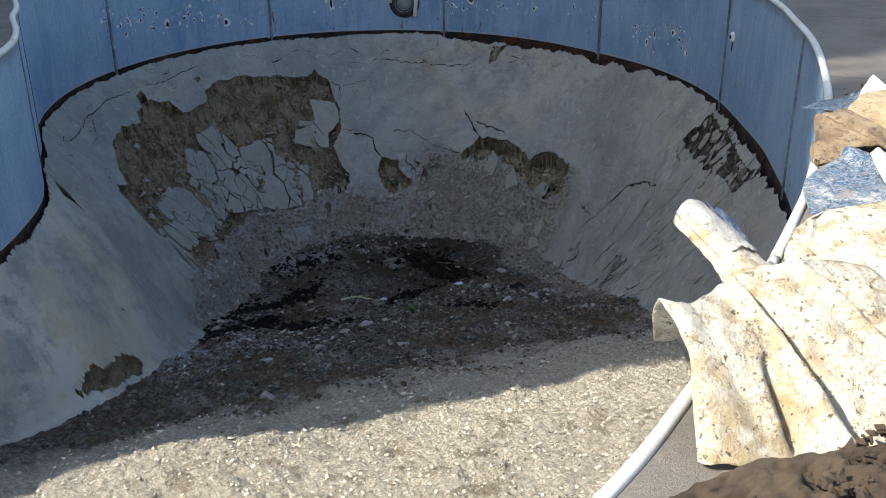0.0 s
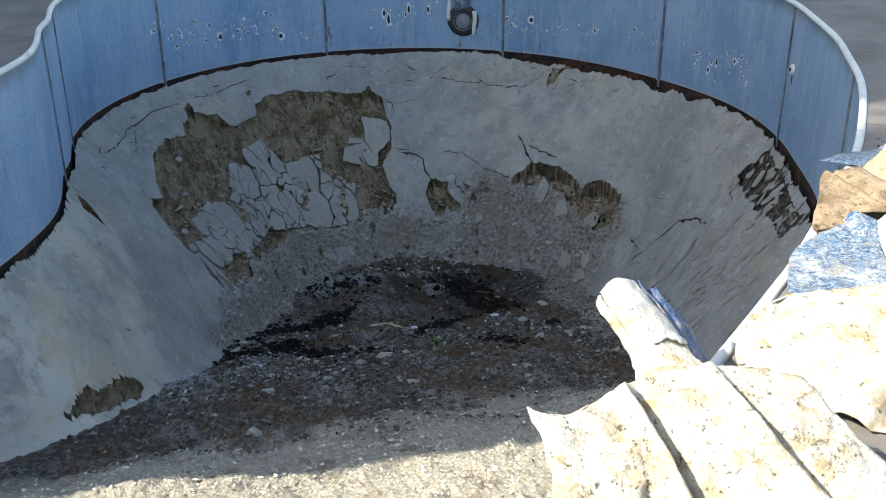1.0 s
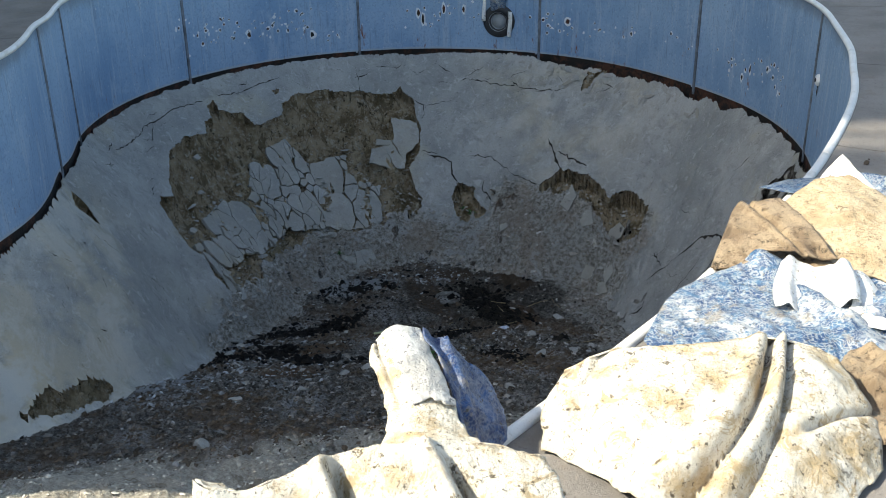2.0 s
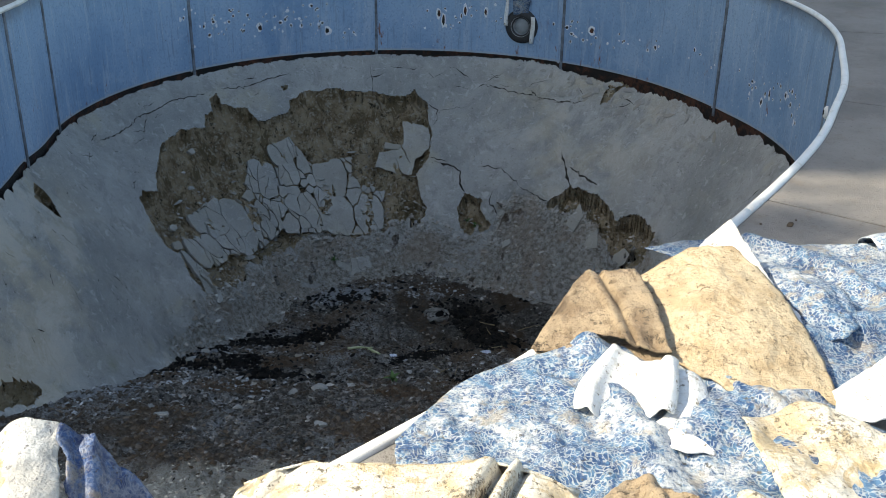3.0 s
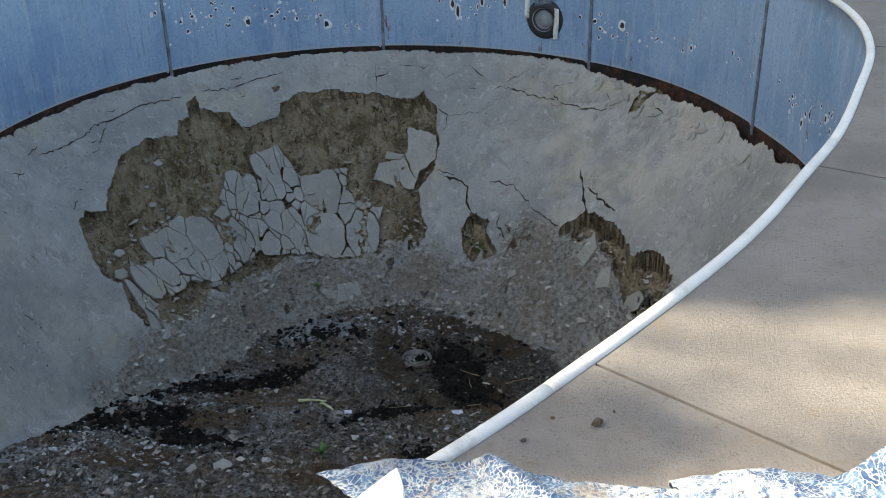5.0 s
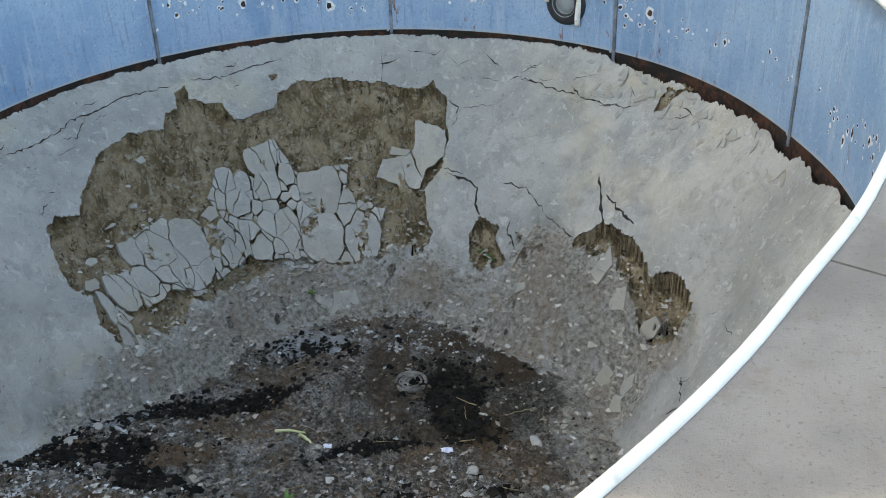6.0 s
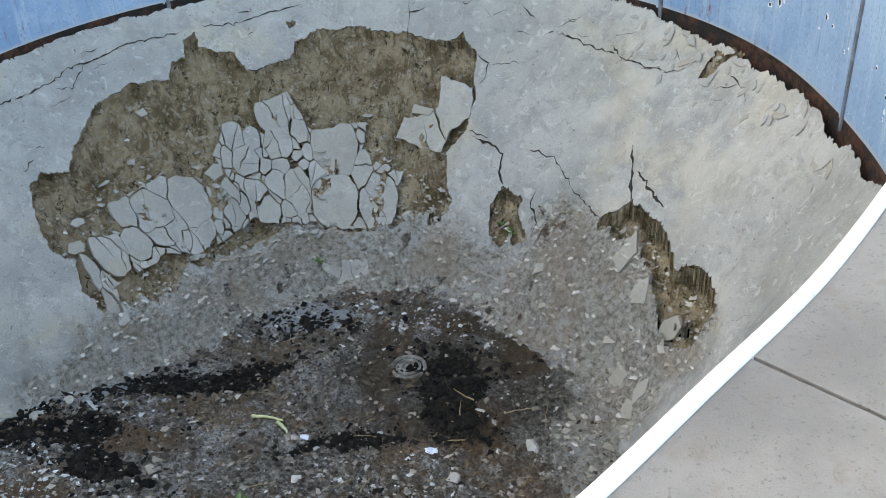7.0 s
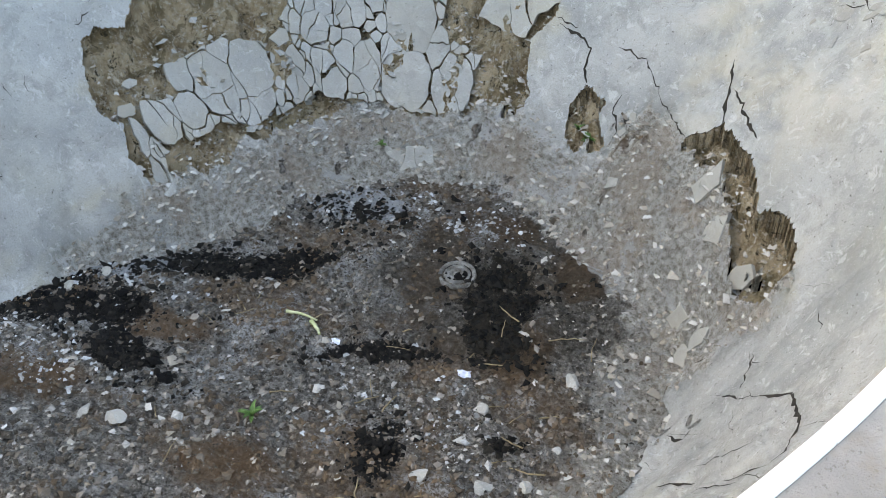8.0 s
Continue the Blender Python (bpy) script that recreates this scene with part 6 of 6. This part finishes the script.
for s, z, big in [(a, b, LARGE.get(a, 1.0)) for a, b in SPOTS] + more:
    bm = bmesh.new()
    n = 9
    rr = r.uniform(0.010, 0.018) * big
    off = (r.uniform(-0.3, 0.3) * rr, r.uniform(-0.3, 0.3) * rr)
    long = r.uniform(1.8, 3.2) if int(s) in RUSTY else r.uniform(0.8, 1.3)
    bm.faces.new([bm.verts.new((1.5 * rr * r.uniform(0.6, 1.3) * math.cos(2 * math.pi * q / n), 1.5 * rr * long * r.uniform(0.7, 1.25) * math.sin(2 * math.pi * q / n), 0.0012)) for q in range(n)])
    halo = part("paint_blister", bm, BLISTER, None, smooth=False)
    halo.parent = wall
    p, q = rim_at(s)
    nrm, up = Vector((-q[0], -q[1], 0)), Vector((0, 0, 1))
    m = Matrix((up.cross(nrm), up, nrm)).transposed().to_4x4()
    m.translation = Vector((p[0], p[1], z)) + nrm * 0.001
    halo.matrix_world = m
    if big >= 1.0 or r.random() < 0.6:
        bm = bmesh.new()
        bm.faces.new([bm.verts.new((off[0] + rr * r.uniform(0.6, 1.1) * math.cos(2 * math.pi * q / n), off[1] + rr * long * r.uniform(0.6, 1.1) * math.sin(2 * math.pi * q / n), 0.0026)) for q in range(n)])
        pit = part("rust_pit", bm, RUST, None, smooth=False)
        fitted(halo, pit, Matrix.Identity(4))

# ---- things on the pool floor ----
def rest(x, y, lift=0.0):
    z, n = ground_at(x, y)
    return Vector((x, y, z + lift))


drain = tagged(holder("floor_drain", rest(0.0, -0.01)), "round pale floor drain half buried in muck", "drain")
part("ring", turned([(0.118, 0.0), (0.115, 0.022), (0.10, 0.024), (0.092, 0.012)]), DRAIN, None, "grimy outer ring").parent = drain
part("cover", turned([(0.0, 0.022), (0.02, 0.022), (0.024, 0.016), (0.034, 0.016), (0.038, 0.023), (0.05, 0.023), (0.054, 0.016), (0.064, 0.016), (0.068, 0.022), (0.082, 0.018), (0.088, 0.0)]), DRAIN, None, "grimy ridged cover").parent = drain


def chunk(x, y, size, seed, flat=0.5, material=None):
    """A broken lump of plaster."""
    r = random.Random(seed)
    bm = bmesh.new()
    bmesh.ops.create_icosphere(bm, subdivisions=2, radius=size / 2)
    cuts = [(Vector((r.uniform(-1, 1), r.uniform(-1, 1), r.uniform(-0.6, 1))).normalized(), r.uniform(0.38, 0.75) * size / 2) for _ in range(10)]
    for v in bm.verts:
        for n, d in cuts:
            over = v.co.dot(n) - d
            if over > 0:
                v.co -= n * over
        v.co.z *= flat
        v.co += Vector((r.uniform(-1, 1), r.uniform(-1, 1), r.uniform(-1, 1))) * size * 0.012
    ob = part("plaster_chunk", bm, material or PLASTER, None, smooth=False)
    ob.matrix_world = Matrix.Translation(rest(x, y, size * flat * 0.22)) @ pose(0, 0, 0, r.uniform(-12, 12), r.uniform(-12, 12), r.uniform(0, 360))
    return tagged(ob, "broken lump of pale plaster on the rubble", "rubble", "plaster lumps on the floor")


for k, (x, y, s) in enumerate(((0.77, -0.71, 0.13), (0.44, -1.62, 0.12), (0.13, -1.63, 0.14), (0.73, -1.26, 0.08), (0.32, -1.07, 0.10), (-1.28, -1.75, 0.16), (-1.47, -1.72, 0.12), (0.50, -0.45, 0.05), (-1.05, -1.62, 0.09),
                                (0.05, -1.35, 0.07), (0.62, -1.55, 0.10), (-2.0, -0.55, 0.10), (-2.12, -0.72, 0.12), (-1.40, -2.45, 0.12), (-2.3, -2.2, 0.10), (0.43, 0.74, 0.10), (-2.6, -2.9, 0.14), (-0.6, -2.6, 0.10),
                                (-1.85, -2.05, 0.09), (0.25, -2.3, 0.10), (-0.2, -2.1, 0.09), (0.9, -0.2, 0.06))):
    chunk(x, y, s, k + 40, 0.42)


def weed(x, y, leaves, size, seed):
    """A small weed: a tuft of bent pointed leaves."""
    r = random.Random(seed)
    w = tagged(holder("weed", rest(x, y)), "small green weed growing from the rubble", "weed")
    for k in range(leaves):
        bm = bmesh.new()
        turn, length, lean = r.uniform(0, 360), size * r.uniform(0.6, 1.2), r.uniform(25, 70)
        rows = []
        for q in range(5):
            f = q / 4
            half = 0.16 * length * math.sin(math.pi * min(0.97, f * 0.9 + 0.08))
            zc, xc = length * f * math.cos(radians(lean * f)), length * f * math.sin(radians(lean * f))
            rows.append((bm.verts.new((xc, -half, zc + 0.01)), bm.verts.new((xc, 0, zc + 0.006)), bm.verts.new((xc, half, zc + 0.01))))
        for a, b in zip(rows, rows[1:]):
            bm.faces.new((a[0], a[1], b[1], b[0]))
            bm.faces.new((a[1], a[2], b[2], b[1]))
        bmesh.ops.rotate(bm, verts=bm.verts[:], matrix=Matrix.Rotation(radians(turn), 3, "Z"))
        part("leaf", bm, LEAF, None).parent = w
    return w


weed(-0.73, -1.50, 12, 0.075, 3)
weed(0.67, 1.02, 26, 0.065, 4)
weed(-0.72, 1.02, 8, 0.05, 5)
weed(0.60, 1.08, 10, 0.05, 6)


def stick(x, y, length, thick, turn, seed, material, name, label, category):
    r = random.Random(seed)
    bm = bmesh.new()
    n, k = 7, 5
    rings = []
    for i in range(n):
        f = i / (n - 1)
        bend = math.sin(f * math.pi) * length * r.uniform(0.02, 0.08)
        rr = thick * (1 - 0.5 * f)
        rings.append([bm.verts.new(((f - 0.5) * length, bend + rr * math.cos(2 * math.pi * q / k), thick + rr * math.sin(2 * math.pi * q / k))) for q in range(k)])
    for a, b in zip(rings, rings[1:]):
        for q in range(k):
            bm.faces.new((a[q], a[(q + 1) % k], b[(q + 1) % k], b[q]))
    bm.faces.new(rings[0])
    bm.faces.new(rings[-1][::-1])
    bmesh.ops.recalc_face_normals(bm, faces=bm.faces[:])
    ob = part(name, bm, material, None)
    ob.matrix_world = Matrix.Translation(rest(x, y, 0.004)) @ pose(0, 0, 0, 0, 0, turn)
    return tagged(ob, label, category, "twigs on the floor" if name == "twig" else "")


r = random.Random(77)
for k in range(34):
    stick(r.uniform(-1.3, 0.9), r.uniform(-2.0, -0.3), r.uniform(0.08, 0.26), r.uniform(0.003, 0.006), r.uniform(0, 180), k, STRAW, "twig", "thin dry twig lying on the rubble", "twig")
stick(-0.79, -0.59, 0.20, 0.012, -12, 90, HUSK, "pale_stalk", "pale yellow-green stalk on dark rubble", "stalk")
stick(-0.69, -0.66, 0.12, 0.016, -50, 91, HUSK, "pale_stalk", "pale yellow-green leaf husk on dark rubble", "stalk")


def scrap(x, y, size, seed):
    r = random.Random(seed)
    n = 6
    verts = [((i / (n - 1) - 0.5) * size + r.uniform(-0.1, 0.1) * size, (j / (n - 1) - 0.5) * size * 0.7 + r.uniform(-0.1, 0.1) * size, r.uniform(0.0, 0.35) * size) for j in range(n) for i in range(n)]
    faces = [(j * n + i, j * n + i + 1, (j + 1) * n + i + 1, (j + 1) * n + i) for j in range(n - 1) for i in range(n - 1)]
    ob = new("paper_scrap", mesh_from("paper_scrap", verts, faces, SCRAP))
    ob.matrix_world = Matrix.Translation(rest(x, y, 0.005))
    mod = ob.modifiers.new("thickness", "SOLIDIFY")
    mod.thickness = 0.002
    return tagged(ob, "crumpled pale scrap of torn wrapper", "litter")


scrap(-0.55, -0.73, 0.05, 1)
scrap(0.19, -0.82, 0.07, 2)

# clods and crumbs of earth on the deck
for k, (x, y, s) in enumerate(((-0.03, -4.70, 0.045), (-0.20, -4.73, 0.028), (-0.28, -4.80, 0.02), (0.02, -4.66, 0.016), (-0.12, -4.66, 0.02), (-0.33, -4.72, 0.022), (1.45, -3.72, 0.014), (1.35, -3.90, 0.012), (-1.38, -5.58, 0.03))):
    c = chunk(0, 0, 0.7 * s, 200 + k, 0.7, DIRT)
    c.name = "dirt_clod"
    c.matrix_world = Matrix.Translation((x, y, -0.006 + s * 0.12)) @ pose(0, 0, 0, 0, 0, 40 * k)
    tagged(c, "small dark clod of earth on the concrete", "dirt", "clods on the deck")


# ---- a slim tree out of view, added so that its leaves break the edge of the shade ----
BARK = mat_speckled("bark", (0.16, 0.12, 0.085), (0.08, 0.06, 0.04), 8, 0.95, (0.04, 0.03, 0.02), 0.02)
tree = tagged(holder("tree", (-11.0, -1.98, -0.02)), "unseen slim tall tree added to dapple the shade", "tree")


def limb(points, r0, r1):
    """A tapered branch along points."""
    bm = bmesh.new()
    pts = along(points, 14)
    rings = []
    for k, p in enumerate(pts):
        d = Vector(pts[min(k + 1, 13)] - pts[max(k - 1, 0)]).normalized()
        a = d.orthogonal().normalized()
        b = d.cross(a)
        rr = r0 + (r1 - r0) * k / 13
        rings.append([bm.verts.new(Vector(p) + (a * math.cos(q * math.pi / 4) + b * math.sin(q * math.pi / 4)) * rr) for q in range(8)])
    for a, b in zip(rings, rings[1:]):
        for q in range(8):
            bm.faces.new((a[q], a[(q + 1) % 8], b[(q + 1) % 8], b[q]))
    return bm


part("trunk", limb([(-11.0, -1.98, -0.02), (-11.02, -1.97, 4), (-11.0, -2.0, 8), (-11.0, -2.1, 10.4)], 0.14, 0.06), BARK, tree)
for tip in ((-11.5, -2.6, 11.3), (-10.6, -2.75, 11.6), (-11.2, -2.2, 12.2), (-10.4, -2.1, 11.2), (-11.6, -1.8, 11.4)):
    part("branch", limb([(-11.0, -2.05, 9.6), ((tip[0] - 11.0) / 2, (tip[1] - 2.1) / 2, tip[2] - 0.8), tip], 0.05, 0.012), BARK, tree)
rr = np.random.RandomState(8)
n = 900
c = np.stack([rr.normal(-11.0, 0.75, n), rr.normal(-2.04, 0.10, n), rr.normal(11.3, 0.6, n)], 1)
spray = rr.rand(n) < 0.28                      # a thin spray of leaves set below the crown, to dim part of the deck
c[spray] = np.stack([rr.normal(-11.65, 0.22, n), rr.normal(-2.66, 0.11, n), rr.normal(11.2, 0.30, n)], 1)[spray]
a, b = rr.normal(size=(n, 3)), rr.normal(size=(n, 3))
a /= np.linalg.norm(a, axis=1, keepdims=True)
b -= a * (a * b).sum(1, keepdims=True)
b /= np.linalg.norm(b, axis=1, keepdims=True)
s = rr.uniform(0.05, 0.10, (n, 1))
verts = np.stack([c - a * s, c + b * s * 0.5, c + a * s, c - b * s * 0.5], 1).reshape(-1, 3)
piece("crown", mesh_from("crown", verts, (np.arange(n)[:, None] * 4 + np.arange(4)[None]).tolist(), LEAF), tree, "sparse green leaf crown, added to break up the shade")
